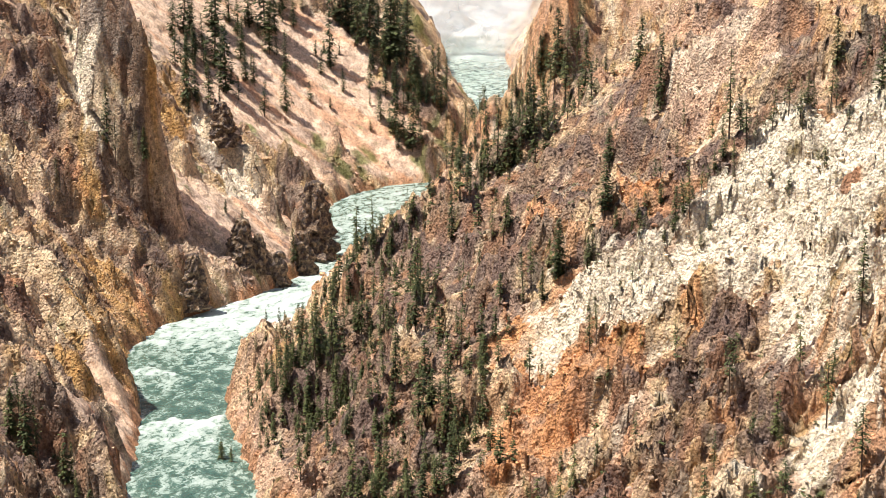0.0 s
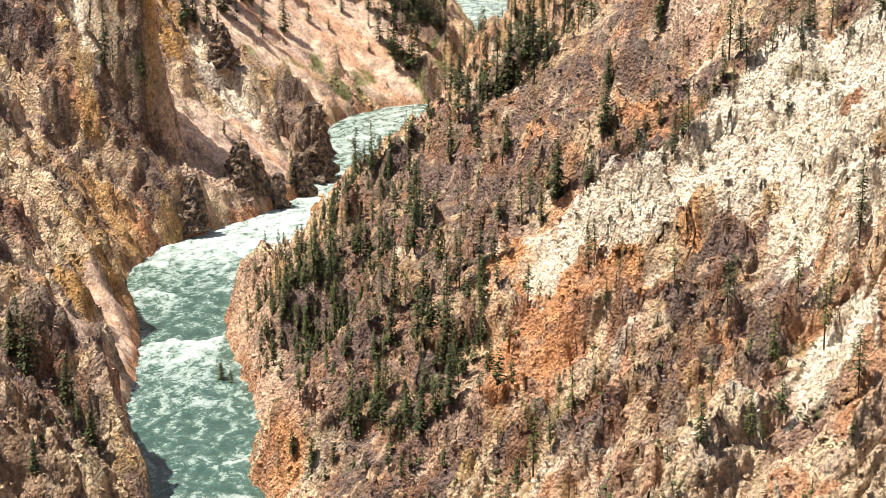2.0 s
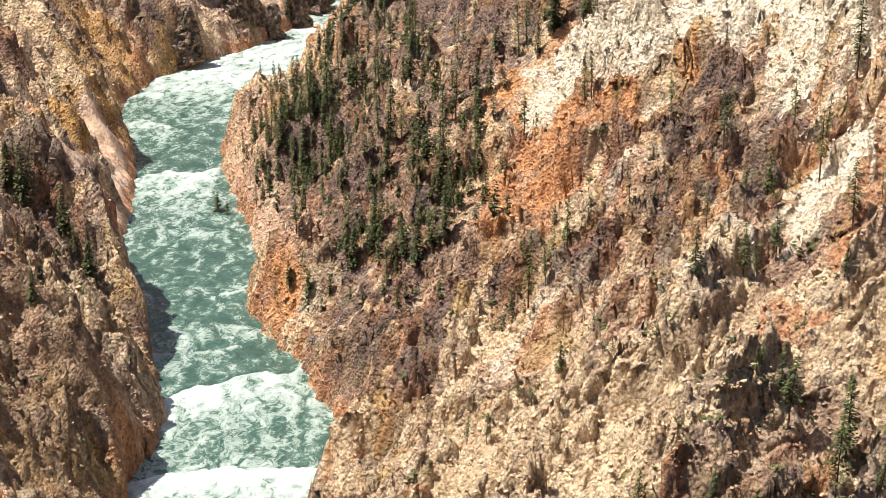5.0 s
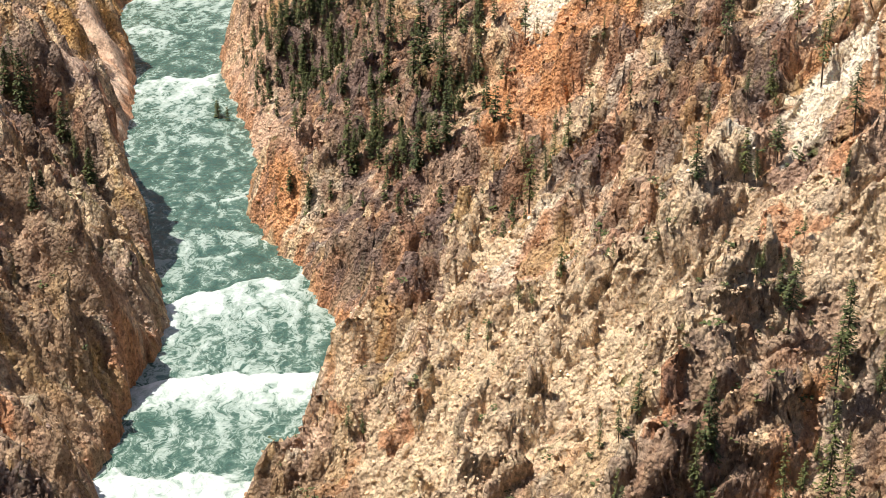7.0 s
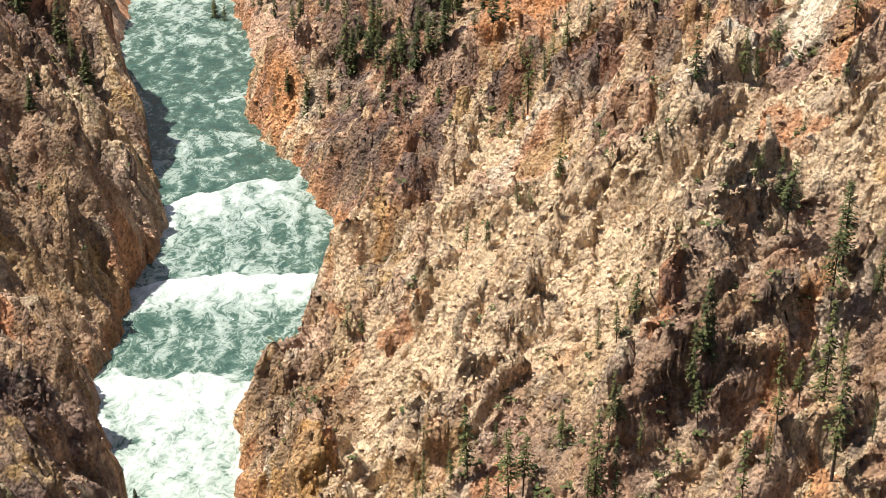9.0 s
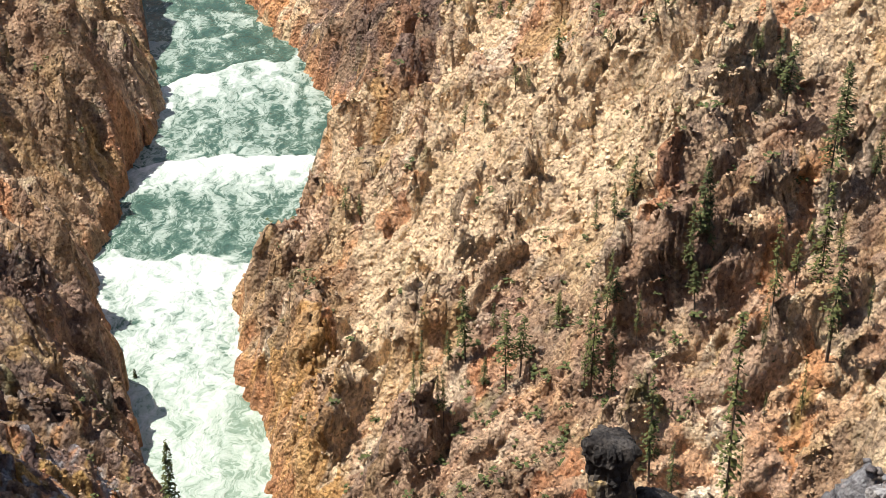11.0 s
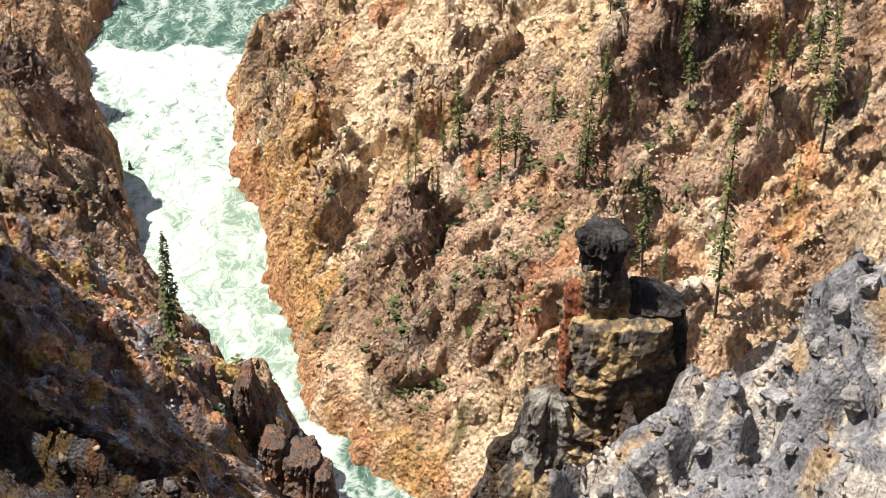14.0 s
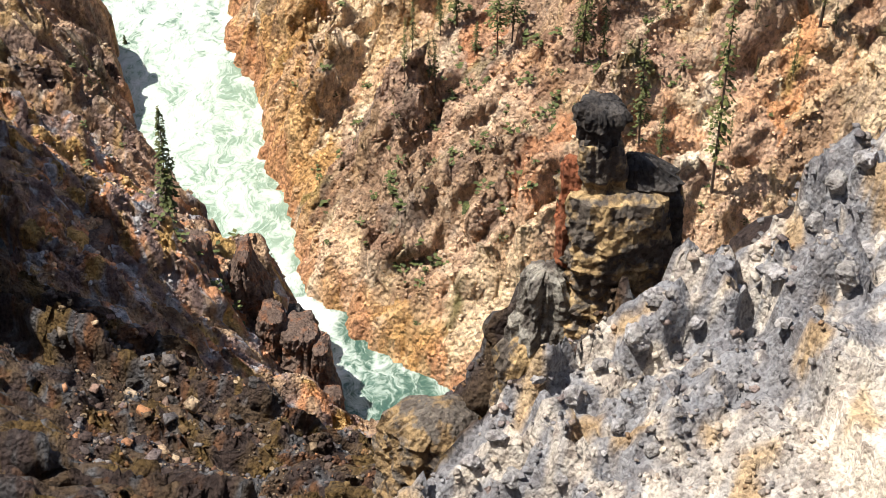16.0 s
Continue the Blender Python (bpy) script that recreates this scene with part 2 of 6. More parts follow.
DARK_ROCK_HIGH = [
    (11, 530, 11.2), (20, 520, 9.3), (6, 530, 7.8), (26, 490, 8.8), (34, 482, 7.1), (14, 459, 9.8), (41, 481, 7.0), (33, 658, 9.6), (49, 455, 6.6),
    (56, 437, 5.7), (3, 497, 8.9), (-4, 498, 7.3), (7, 464, 8.4), (16, 418, 6.2), (41, 563, 7.3), (52, 569, 8.3), (58, 496, 6.4), (62, 463, 5.3),
]
DARK_ROCK_MID = [
    (44, 238, 4.6), (51, 229, 4.9), (29, 303, 4.2), (12, 334, 4.6), (40, 289, 4.5), (59, 242, 4.7), (29, 258, 3.6), (-2, 347, 6.6), (-9, 366, 5.7),
    (-6, 297, 4.2), (60, 229, 3.7), (39, 246, 3.0), (-10, 196, 3.6), (-16, 191, 3.3), (-5, 182, 3.5), (32, 244, 3.9), (40, 244, 3.9), (27, 276, 3.9),
    (60, 240, 4.3), (6, 370, 5.0), (-2, 384, 7.8), (-20, 438, 8.8),
]
DARK_ROCK_LEFT = [
    (-113, 627, 7.0), (-99, 609, 7.7), (-118, 635, 8.8), (-157, 682, 11.4), (-116, 637, 7.1), (-117, 825, 13.6), (-74, 659, 5.5), (-65, 647, 4.5), (-61, 705, 7.8),
    (-53, 689, 5.8), (-92, 386, 6.8), (-105, 456, 4.0), (-90, 706, 4.9), (-84, 380, 5.6), (-85, 341, 6.1), (-84, 371, 5.0), (-68, 311, 4.7), (-78, 308, 5.7),
    (-71, 292, 5.5), (-67, 308, 3.8), (-61, 223, 6.8), (-52, 210, 6.6), (-48, 170, 5.5), (-43, 155, 5.2), (-28, 153, 5.3), (-18, 156, 4.9), (-30, 106, 3.0),
]
CHALK_ROCK = [
    (40, 387, 6.9), (50, 386, 7.7), (60, 386, 9.2), (70, 392, 10.9), (78, 390, 11.6), (89, 384, 11.5), (95, 392, 7.8), (32, 396, 6.3), (24, 397, 4.8),
    (43, 376, 5.3), (85, 354, 8.5), (81, 316, 6.4), (74, 370, 8.9), (62, 364, 7.3), (56, 383, 6.1), (76, 335, 6.7), (-120, 633, 9.9), (-124, 635, 7.5),
    (-89, 704, 9.6), (-79, 684, 10.8), (-71, 669, 6.6), (70, 474, 9.2), (60, 271, 5.1), (45, 254, 4.2), (67, 330, 5.4), (40, 251, 3.1),
]
CHALK_ROCK_LOW = [
    (42, 225, 5.3), (53, 235, 5.0), (56, 223, 5.9), (36, 218, 4.8), (46, 222, 3.9), (61, 230, 4.0), (13, 234, 7.1), (6, 236, 5.2), (26, 238, 7.3),
    (-1, 240, 7.6), (4, 220, 5.0), (32, 238, 6.2), (39, 229, 4.4), (-6, 224, 5.2), (-8, 253, 3.9), (44, 252, 3.7), (16, 263, 2.8), (32, 219, 4.8),
    (-3, 261, 4.5), (-6, 240, 6.5), (-11, 230, 5.3), (24, 233, 6.1), (-10, 212, 4.0), (37, 188, 3.2), (59, 185, 3.7), (38, 179, 2.3), (8, 166, 3.6),
    (17, 263, 3.4), (10, 310, 5.2), (3, 284, 4.8),
]
RUST_ROCK = [
    (29, 380, 6.9), (22, 375, 6.8), (14, 371, 6.8), (39, 365, 5.1), (50, 424, 6.7), (26, 453, 5.3), (17, 510, 3.6), (41, 510, 2.8), (-50, 477, 5.8),
    (-56, 486, 4.9), (32, 356, 5.8), (25, 357, 5.1), (8, 366, 4.5), (-51, 876, 7.4), (-99, 588, 4.7), (-87, 472, 2.9), (-14, 461, 6.4), (-21, 437, 5.3),
    (67, 522, 8.1), (-121, 492, 7.9), (-132, 604, 9.6), (-13, 406, 6.6), (-38, 388, 5.2), (-41, 387, 4.1), (-24, 344, 3.2), (11, 353, 5.8),
]
RUST_ROCK_LOW = [
    (-22, 337, 2.6), (-20, 260, 2.3), (-33, 255, 1.8), (-61, 314, 2.5), (-14, 308, 2.4), (7, 259, 2.8), (25, 244, 1.9), (48, 206, 4.7), (43, 224, 2.9),
    (-27, 226, 2.4), (-23, 204, 2.6), (-17, 228, 2.1), (-45, 213, 1.6), (47, 206, 4.7), (7, 209, 2.9), (-29, 232, 1.7), (-25, 208, 1.6), (-21, 199, 1.8),
    (-1, 165, 2.0), (3, 159, 2.3), (35, 187, 2.8), (42, 186, 2.7), (-35, 111, 2.2), (-19, 101, 1.5), (-47, 169, 2.6), (-70, 259, 4.7),
]
OCHRE_ROCK = [
    (-99, 500, 7.1), (-101, 469, 7.7), (-110, 694, 10.9), (41, 317, 2.6), (-112, 628, 9.9), (-107, 495, 8.0), (-108, 635, 7.4), (-102, 503, 10.2), (-94, 601, 6.0),
    (66, 347, 2.8), (52, 352, 3.5), (-105, 493, 10.0), (-75, 378, 4.7), (-62, 319, 4.1), (-60, 325, 2.8), (-9, 328, 3.5), (-8, 263, 2.9), (2, 253, 3.3),
    (-17, 203, 4.0), (-13, 193, 3.9), (-14, 162, 3.5), (-9, 165, 3.7), (24, 169, 2.6), (-4, 169, 5.5), (-16, 186, 2.9), (-20, 223, 2.6), (-65, 232, 3.2),
]
GRASS_PATCH = [
    (-87, 763, 4.2), (-85, 787, 4.9), (-76, 759, 4.1), (-36, 831, 5.2), (-59, 822, 4.5), (-69, 809, 4.4), (-26, 853, 3.3), (0, 854, 4.0), (-4, 862, 3.3),
    (-20, 1183, 13.6), (11, 976, 5.3), (-49, 816, 4.5), (-38, 819, 4.5), (-12, 840, 3.3),
]
PINK_ROCK = [
    (-82, 844, 26.2), (-58, 885, 20.5), (-61, 844, 22.9), (-39, 840, 16.3), (-23, 868, 13.4), (-103, 846, 19.7), (-7, 856, 10.0), (-49, 823, 12.8), (-28, 832, 9.7),
    (64, 453, 8.8), (-34, 451, 12.8), (-51, 456, 11.2), (-43, 453, 7.4), (-20, 403, 8.2), (-100, 668, 9.2), (-79, 630, 10.0), (3, 352, 5.8), (62, 274, 4.5),
    (-44, 436, 7.2), (-16, 404, 8.2), (52, 215, 3.3), (43, 201, 4.2), (51, 214, 3.3), (42, 196, 4.1), (40, 192, 5.5), (-12, 251, 3.9), (-19, 289, 2.5),
]
# the edges of the larger beds, in plan
CHALK_BEDS = [
    [(29.1, 408.3), (34.9, 398.8), (48.5, 386.8), (57.8, 388.3), (65.6, 387.6), (77.8, 390.4), (88.3, 388.4), (98.7, 391.8), (90.2, 354), (81.9, 378.3), (78.3, 365.4), (66.4, 371.1), (57.5, 383.5), (50.2, 374.2), (43.1, 365.6), (35.6, 368.2), (34.8, 380), (28.5, 398.1)],
    [(75.8, 376.9), (80, 356.8), (74.3, 349.5), (66.7, 331.5), (64.4, 333.4), (70.2, 354.2)],
    [(65.1, 279.6), (69.9, 281.3), (70.4, 270), (67.2, 254.8), (62.3, 258.1), (55.8, 255), (55.4, 265.8)],
    [(21.1, 408.5), (28.5, 398.1), (26.5, 387.5), (20.9, 376), (19.1, 391.9)],
    [(55.5, 262.5), (61.2, 274), (64.9, 266.9), (61.4, 257.8), (57, 251.9), (53.8, 252.6)],
    [(32, 179), (37.6, 191.3), (40.6, 190), (37.4, 180.1), (32.9, 178.2)],
]
CHALK_BEDS_B = [
    [(-152.9, 726.9), (-122.2, 638.9), (-124, 631.2), (-117.4, 629.9), (-117.6, 611.1), (-125.1, 611.2), (-134.6, 632.6)],
    [(-107.4, 735.7), (-91.4, 739.3), (-89.6, 703.8), (-78.2, 700.2), (-69.1, 673.7), (-74.5, 662.8), (-87, 679.8), (-96.7, 689.3)],
]
ORANGE_BEDS = [
    [(10.3, 408.6), (19.8, 409.8), (26.4, 395.5), (34, 371.2), (35.7, 369), (44.3, 364.6), (47.5, 351.1), (39.9, 354.9), (32.9, 356.2), (27.2, 357.6), (20.5, 343), (6.6, 349.5), (12, 372.6), (20.9, 376.3), (11, 385)],
    [(44.2, 445.7), (55.7, 433.8), (53.2, 418), (45, 424.1)],
    [(21.8, 458), (30.8, 447.9), (28, 437), (21.5, 449.4)],
    [(12.9, 510.3), (20.2, 514.3), (22.8, 498.3), (17.5, 507.1)],
    [(38, 511.3), (43.7, 511.4), (43.9, 503.1), (39.3, 506.2)],
    [(100.1, 416), (103.2, 414.2), (100.3, 400.6), (98.4, 412.8)],
    [(52.8, 386.3), (55.9, 386.2), (54.6, 361.5), (49.1, 351.8)],
    [(-43.3, 392.6), (-33.3, 388.8), (-30.6, 378), (-36.6, 376.8), (-41.4, 385.2)],
]
ORANGE_BEDS_B = [
    [(41.9, 196.1), (44.4, 205.6), (48.7, 210.9), (52.7, 221.3), (56.2, 215.6), (51.8, 209.4), (47.7, 206), (44.6, 195.1)],
    [(-23, 341.9), (-15.6, 328.8), (-16.9, 308.4), (-22.1, 336.4)],
    [(44.6, 187.6), (51.4, 195.6), (55.7, 193.1), (50.8, 188.5), (46.1, 182.4)],
]
PINK_BEDS = [
    [(71.9, 585.4), (80.1, 608.1), (90.1, 461.7), (92, 454.5), (80.5, 461.5), (68.3, 455.6), (58.8, 443.2), (62.4, 479.5)],
    [(-66.5, 517.3), (-50.2, 496.2), (-44.3, 466.9), (-47, 459.7), (-56.1, 470.2)],
    [(1.3, 351.8), (8.8, 366.2), (14.9, 366.6), (12, 348.9), (8.4, 347.4), (2.5, 349.7)],
    [(-33.4, 450.7), (-20.5, 436.9), (-12.2, 404.1), (-19, 403), (-26.4, 410.8)],
    [(-57.9, 474.7), (-48.4, 463.7), (-34.5, 423.5), (-25, 387.2), (-29.2, 388.1), (-37.3, 388.9), (-50, 444.4)],
    [(40.5, 194.8), (42.3, 203.5), (44.9, 206), (52.5, 215), (55.7, 214.7), (53.5, 209.3), (48, 196.5), (46.8, 194), (42.4, 188), (36, 189.5)],
    [(11.7, 59.9), (33.6, 176.2), (40.1, 185.6), (48.5, 186.2), (43.2, 175.6), (37.6, 172.5)],
]
DARK_BEDS = [
    [(29.4, 413.5), (34.6, 411.9), (45.9, 406), (56.5, 418.1), (67.3, 437.6), (76.2, 417.9), (72.8, 398.3), (66.8, 399), (57.2, 388.5), (47.8, 387.2), (35.7, 407.7)],
    [(2.8, 529.9), (19.5, 520.9), (35.5, 509.4), (45.8, 516.7), (61.1, 480.6), (56.2, 438.9), (44.1, 460.1), (36.3, 434.7), (26.3, 459.9), (17.2, 451.6), (2.6, 493.5)],
    [(-24.5, 517), (-7.6, 528.8), (2.6, 493.5), (22.6, 441.7), (16.4, 428.3), (11.6, 407.3), (8.9, 405.8), (2.3, 433.7), (-3.5, 434.7), (-14.4, 460.8), (-30.6, 502.1)],
    [(53, 388.7), (58.9, 385.5), (55, 366.4), (51.4, 374.4)],
    [(59.2, 347), (68.7, 356.8), (71, 355.5), (65.5, 342.4), (58.8, 342.9)],
]
DARK_BEDS_B = [
    [(36.4, 355.9), (41.3, 358.1), (52.1, 350.8), (58.5, 349.3), (60.1, 343.8), (53.2, 314), (46.6, 296.5), (43.6, 311.2), (44.9, 338.8)],
    [(55.6, 322.4), (65.1, 339.7), (70.7, 329.6), (69.2, 311.5), (58.7, 279), (53, 258.3), (47.7, 268.2)],
    [(-43.7, 458.1), (-34.8, 466.6), (-22.4, 468.7), (-12.3, 440.5), (-14.1, 402.6), (-27.5, 446.2), (-30.6, 423.3), (-35.3, 394.6)],
    [(-7.2, 351.7), (2.5, 349.3), (2.3, 315.3), (-1.9, 287.5), (-8.2, 292.3), (-6.5, 316.4)],
    [(26.1, 330.5), (31.6, 312.9), (31.2, 301.6), (24.2, 303.3)],
    [(37.2, 313.1), (50.9, 329.1), (50.3, 308.6), (39.8, 291.2), (35.2, 292.9)],
    [(-18.1, 379.2), (-2.6, 385.6), (2.6, 380.3), (-2.4, 365.8), (-9.8, 356.3), (-20.5, 371.7)],
]
DARK_BEDS_C = [
    [(9.6, 346.9), (16.1, 333.5), (14.5, 318.9), (10.3, 324.1)],
    [(-32.2, 369.1), (-22.8, 366.7), (-9.7, 353.8), (-10.2, 328.2), (-21.6, 343.4), (-28.5, 353.8)],
    [(-122.3, 629.4), (-110.7, 628.1), (-97.8, 631.4), (-90.9, 608.9), (-103.3, 598.9), (-111.3, 601.9), (-121.1, 606.9)],
    [(-101.7, 387.8), (-94.1, 388.7), (-87.7, 387.1), (-81, 376.9), (-82.5, 371.6), (-84.8, 318.6)],
    [(-80.9, 663), (-75.4, 672), (-69.8, 657.6), (-77.6, 651.2)],
    [(-56.7, 714), (-49.6, 743.5), (-45.9, 703.4), (-52.3, 681.5)],
    [(-62.8, 675.4), (-56.5, 680.6), (-51.9, 675.7), (-58.9, 653.9)],
    [(-164.7, 659.2), (-156.9, 681.3), (-134.2, 619), (-126.8, 605.8), (-143.4, 612.9), (-154.9, 614.2)],
    [(-101.5, 384.6), (-94.1, 385.8), (-82.2, 377.3), (-76.2, 367.8), (-77.1, 338.2), (-84.6, 343.6), (-85.9, 322.5)],
]
HIGH_BEDS = [
    [(-46.8, 463.7), (-31.7, 444.6), (-9.9, 407.4), (3.5, 380.1), (-1.6, 353.8), (-16.8, 362.2), (-27.4, 368), (-22.8, 385.8), (-39.7, 428.5)],
    [(77.5, 548.6), (86.9, 511.9), (78, 465.3), (70.5, 473.5)],
    [(87.3, 462.3), (98.7, 475.1), (89.5, 427.4), (83.2, 429.8)],
    [(93.3, 419.2), (103.3, 413.8), (98.6, 392.5), (93.9, 408.6)],
    [(49.2, 518.6), (61.1, 481.1), (55, 439.3), (45.3, 457.4)],
    [(54.5, 793.7), (70.5, 806.4), (75.3, 799.5), (42.3, 559.3)],
]
BROWN_BEDS = [
    [(22, 199.9), (24.3, 204.3), (29.2, 210.2), (34.1, 215), (43.9, 222.8), (50.6, 229), (57.4, 229.2), (62.2, 218.4), (62.2, 214.3), (52.7, 221.3), (46.9, 210.2), (41.7, 208.5), (42.3, 204.5), (39.8, 201.2)],
    [(50.9, 208.9), (56.8, 213.3), (62.5, 214.1), (61, 204), (56, 204.1), (48.7, 198)],
    [(44.5, 247.9), (54.5, 254.4), (58.3, 243.9), (53.9, 239.4), (44.9, 229.8)],
    [(-12.6, 197.8), (-6.8, 197.3), (1.9, 209.3), (10.2, 217.9), (18.7, 211.8), (24.8, 205.2), (33.5, 211.2), (41.4, 203.5), (34.3, 198.7), (34.6, 190.7), (24.9, 187.7), (18, 192.1), (10.6, 201.8), (4.3, 198.1), (-3.6, 190.5), (-10, 193.4)],
    [(45.4, 183.5), (53.8, 184.9), (55.3, 186), (19.6, 64.3), (17.8, 63.7), (45.8, 179.4)],
]
BROWN_BEDS_B = [
    [(-11.6, 186.9), (-8.5, 192.6), (1, 192.3), (10, 184.1), (16.3, 189.2), (17.5, 182), (9.8, 175.7)],
    [(-12.6, 194.7), (-6, 193.2), (1.9, 193.6), (2.6, 183.3), (-4.3, 182.9), (-10.8, 189.1)],
    [(-5.7, 170.4), (-5, 175.7), (-1.1, 176.2), (-0.3, 171), (-2.6, 167.7)],
    [(45.5, 183.7), (50.9, 185), (55.3, 186.3), (56.1, 184.3), (50.1, 181.7), (44.4, 178.8)],
]
PALE_BEDS = [
    [(1.2, 307.7), (5.9, 335), (10.5, 335), (8.7, 307.7), (4.1, 278.6), (-1.8, 261.9)],
    [(31.3, 356.2), (35.9, 355.8), (30.6, 333.5), (25, 330.6), (23.9, 340.9)],
    [(-3.1, 259.6), (5.7, 284.7), (13.6, 262.9), (21, 261.7), (34.7, 241.7), (41.9, 225), (41, 220.4), (29.2, 210.5), (22.8, 221.9), (10.7, 221.4), (8.1, 215.6), (-8.9, 229.8), (-11.8, 237.8), (-1.1, 249.6)],
    [(30.5, 252.1), (42.8, 252), (45.8, 253.3), (36.6, 242.3), (28.4, 245.4)],
    [(-20.5, 291.9), (-15.2, 318.3), (-11.6, 283.7), (-14.2, 253)],
    [(-13.2, 234.5), (-0.7, 239.9), (11.1, 221), (7.7, 215.7), (-0.6, 215.4), (-6.4, 213.4), (-13.9, 208.4), (-16.5, 212.6)],
    [(7.9, 165.7), (10.7, 171.2), (17.2, 173.4), (17.9, 168.4), (12.1, 167.1), (10.8, 164.6)],
]
PALE_BEDS_B = [
    [(36.4, 263.3), (45.3, 253.6), (64.9, 241.4), (63.3, 231.3), (49.6, 226.7), (40.3, 217.6), (30.2, 228.6), (29.3, 245)],
    [(-22, 211.6), (-16.1, 206.2), (-4.8, 213.3), (-8, 207.5), (-16.3, 202.1), (-19.8, 202.9)],
]
RED_BEDS = [
    [(25.9, 206.9), (32.3, 212.8), (34.4, 210.5), (29.8, 207.9)],
    [(-12.3, 251.2), (-6.6, 248), (-5.2, 246.4), (-8.3, 243)],
    [(47.1, 242.5), (53.1, 245.1), (56.8, 237), (48.6, 228.2)],
    [(11.5, 179.7), (17.2, 188.8), (19.8, 183.2), (14.1, 172.3)],
    [(4.3, 206.9), (9.3, 210.9), (10.7, 205.8), (5.8, 199.9)],
    [(-1, 165), (1.2, 166.2), (3.5, 164.6), (2.8, 161.8)],
    [(-111.2, 600), (-105.5, 601.4), (-98.4, 589.2), (-101.3, 577.1)],
]
UMBER_BEDS = [
    [(-31, 256), (-22, 254.2), (-11.9, 242.2), (-11.6, 233.4), (-22.1, 231.2), (-31.8, 252)],
    [(-12.9, 185.1), (-10, 193.4), (10.3, 190.2), (17.9, 190.6), (19.9, 182.9), (10, 174.7)],
    [(-32, 257.2), (-28.8, 257.7), (-15.4, 244.3), (-15.2, 237.3), (-24, 231), (-31.7, 240.8)],
    [(-85, 317), (-80.2, 337.4), (-70.9, 333.4), (-63.3, 307.3), (-79.5, 287)],
    [(-84.4, 316.1), (-78, 312.9), (-68.1, 304.7), (-60.3, 290.2), (-60.8, 252.4), (-67.6, 233.9)],
]
OCHRE_BEDS = [
    [(-32.5, 237.6), (-27, 233.1), (-18.3, 228.4), (-14.8, 229.5), (-19.2, 214.6), (-13.9, 208.4), (-17, 203.3), (-10.2, 198.4), (-16.8, 195.8), (-19.3, 194.2), (-24.4, 205.7), (-25.2, 215.3), (-24.3, 219.9)],
    [(-24.5, 205.9), (-24, 212.9), (-16.1, 204.3), (-13.1, 207.7), (-18.1, 202.3), (-13.4, 193.7), (-18.3, 189.2), (-21.5, 198.4)],
    [(-17.5, 168.9), (-13.8, 180.4), (-5.7, 172.5), (0.4, 168.3), (3.5, 165.7), (0.5, 164.5), (-4.9, 167.1), (-12.2, 176.1)],
    [(-132.4, 604.7), (-119.2, 606.9), (-109.2, 588), (-100.3, 590), (-96.2, 502.8), (-105.6, 493.9), (-108.9, 499.1)],
    [(-110.3, 459.1), (-103.9, 492.3), (-94.6, 514.7), (-90, 492.7), (-94, 457.5), (-91.7, 390.5)],
    [(-108.4, 638), (-126.1, 818.6), (-101.7, 693.8), (-101.7, 635.2), (-106.5, 632.1)],
]
SAND_BEDS = [
    [(-106.4, 630.8), (-95.8, 647.2), (-76.4, 639.7), (-64.3, 642.5), (-85.5, 610), (-90.2, 610.9)],
    [(-77.5, 693.3), (-67.7, 684.8), (-66.5, 668.8), (-53.5, 666.7), (-61.5, 646.5), (-71.7, 655.4)],
    [(-99.8, 443.1), (-88.2, 477.8), (-84.9, 462.1), (-82.7, 387.8)],
    [(-80.1, 379.7), (-83.9, 447.3), (-72.7, 379.4), (-78.2, 374.9)],
    [(-103.9, 457.9), (-88.5, 485.9), (-85.3, 465.5), (-80.8, 386.1)],
    [(-70.5, 334.2), (-63.9, 333.9), (-57.6, 332.1), (-60.9, 315), (-63.6, 312.4)],
    [(-67.5, 234.4), (-66.3, 249.1), (-55.7, 230.2), (-58.9, 227.5), (-67.7, 233.4)],
]
# ---- trees: foot and height, in metres ----
FAR_SCREE = [
    (-76.2, 853.4, 20.9), (-55.5, 873.0, 16.5), (-59.9, 866.7, 12.7), (-63.1, 874.9, 8.0), (-59.2, 880.0, 7.1), (-63.5, 844.8, 12.4), (-73.9, 829.5, 10.9), (-96.5, 841.7, 10.4), (-82.5, 811.8, 22.0),
    (-89.1, 832.8, 19.1), (-92.6, 828.8, 8.1), (-36.0, 869.3, 8.5), (-48.7, 862.6, 5.6), (-30.3, 855.1, 20.2), (-35.7, 860.9, 9.9), (-35.0, 848.9, 7.8), (-25.9, 854.0, 14.0), (-23.0, 849.3, 15.4),
    (-18.9, 849.4, 16.8), (-14.7, 844.7, 15.3), (-12.2, 859.1, 15.5), (-17.5, 845.8, 13.9), (-10.6, 842.3, 16.7), (-21.5, 843.3, 12.5), (-54.2, 847.9, 6.9), (-74.3, 884.9, 14.3), (-87.0, 870.5, 22.0),
    (-84.0, 857.5, 22.0), (-80.7, 860.2, 16.8), (-82.4, 874.5, 17.0),
]
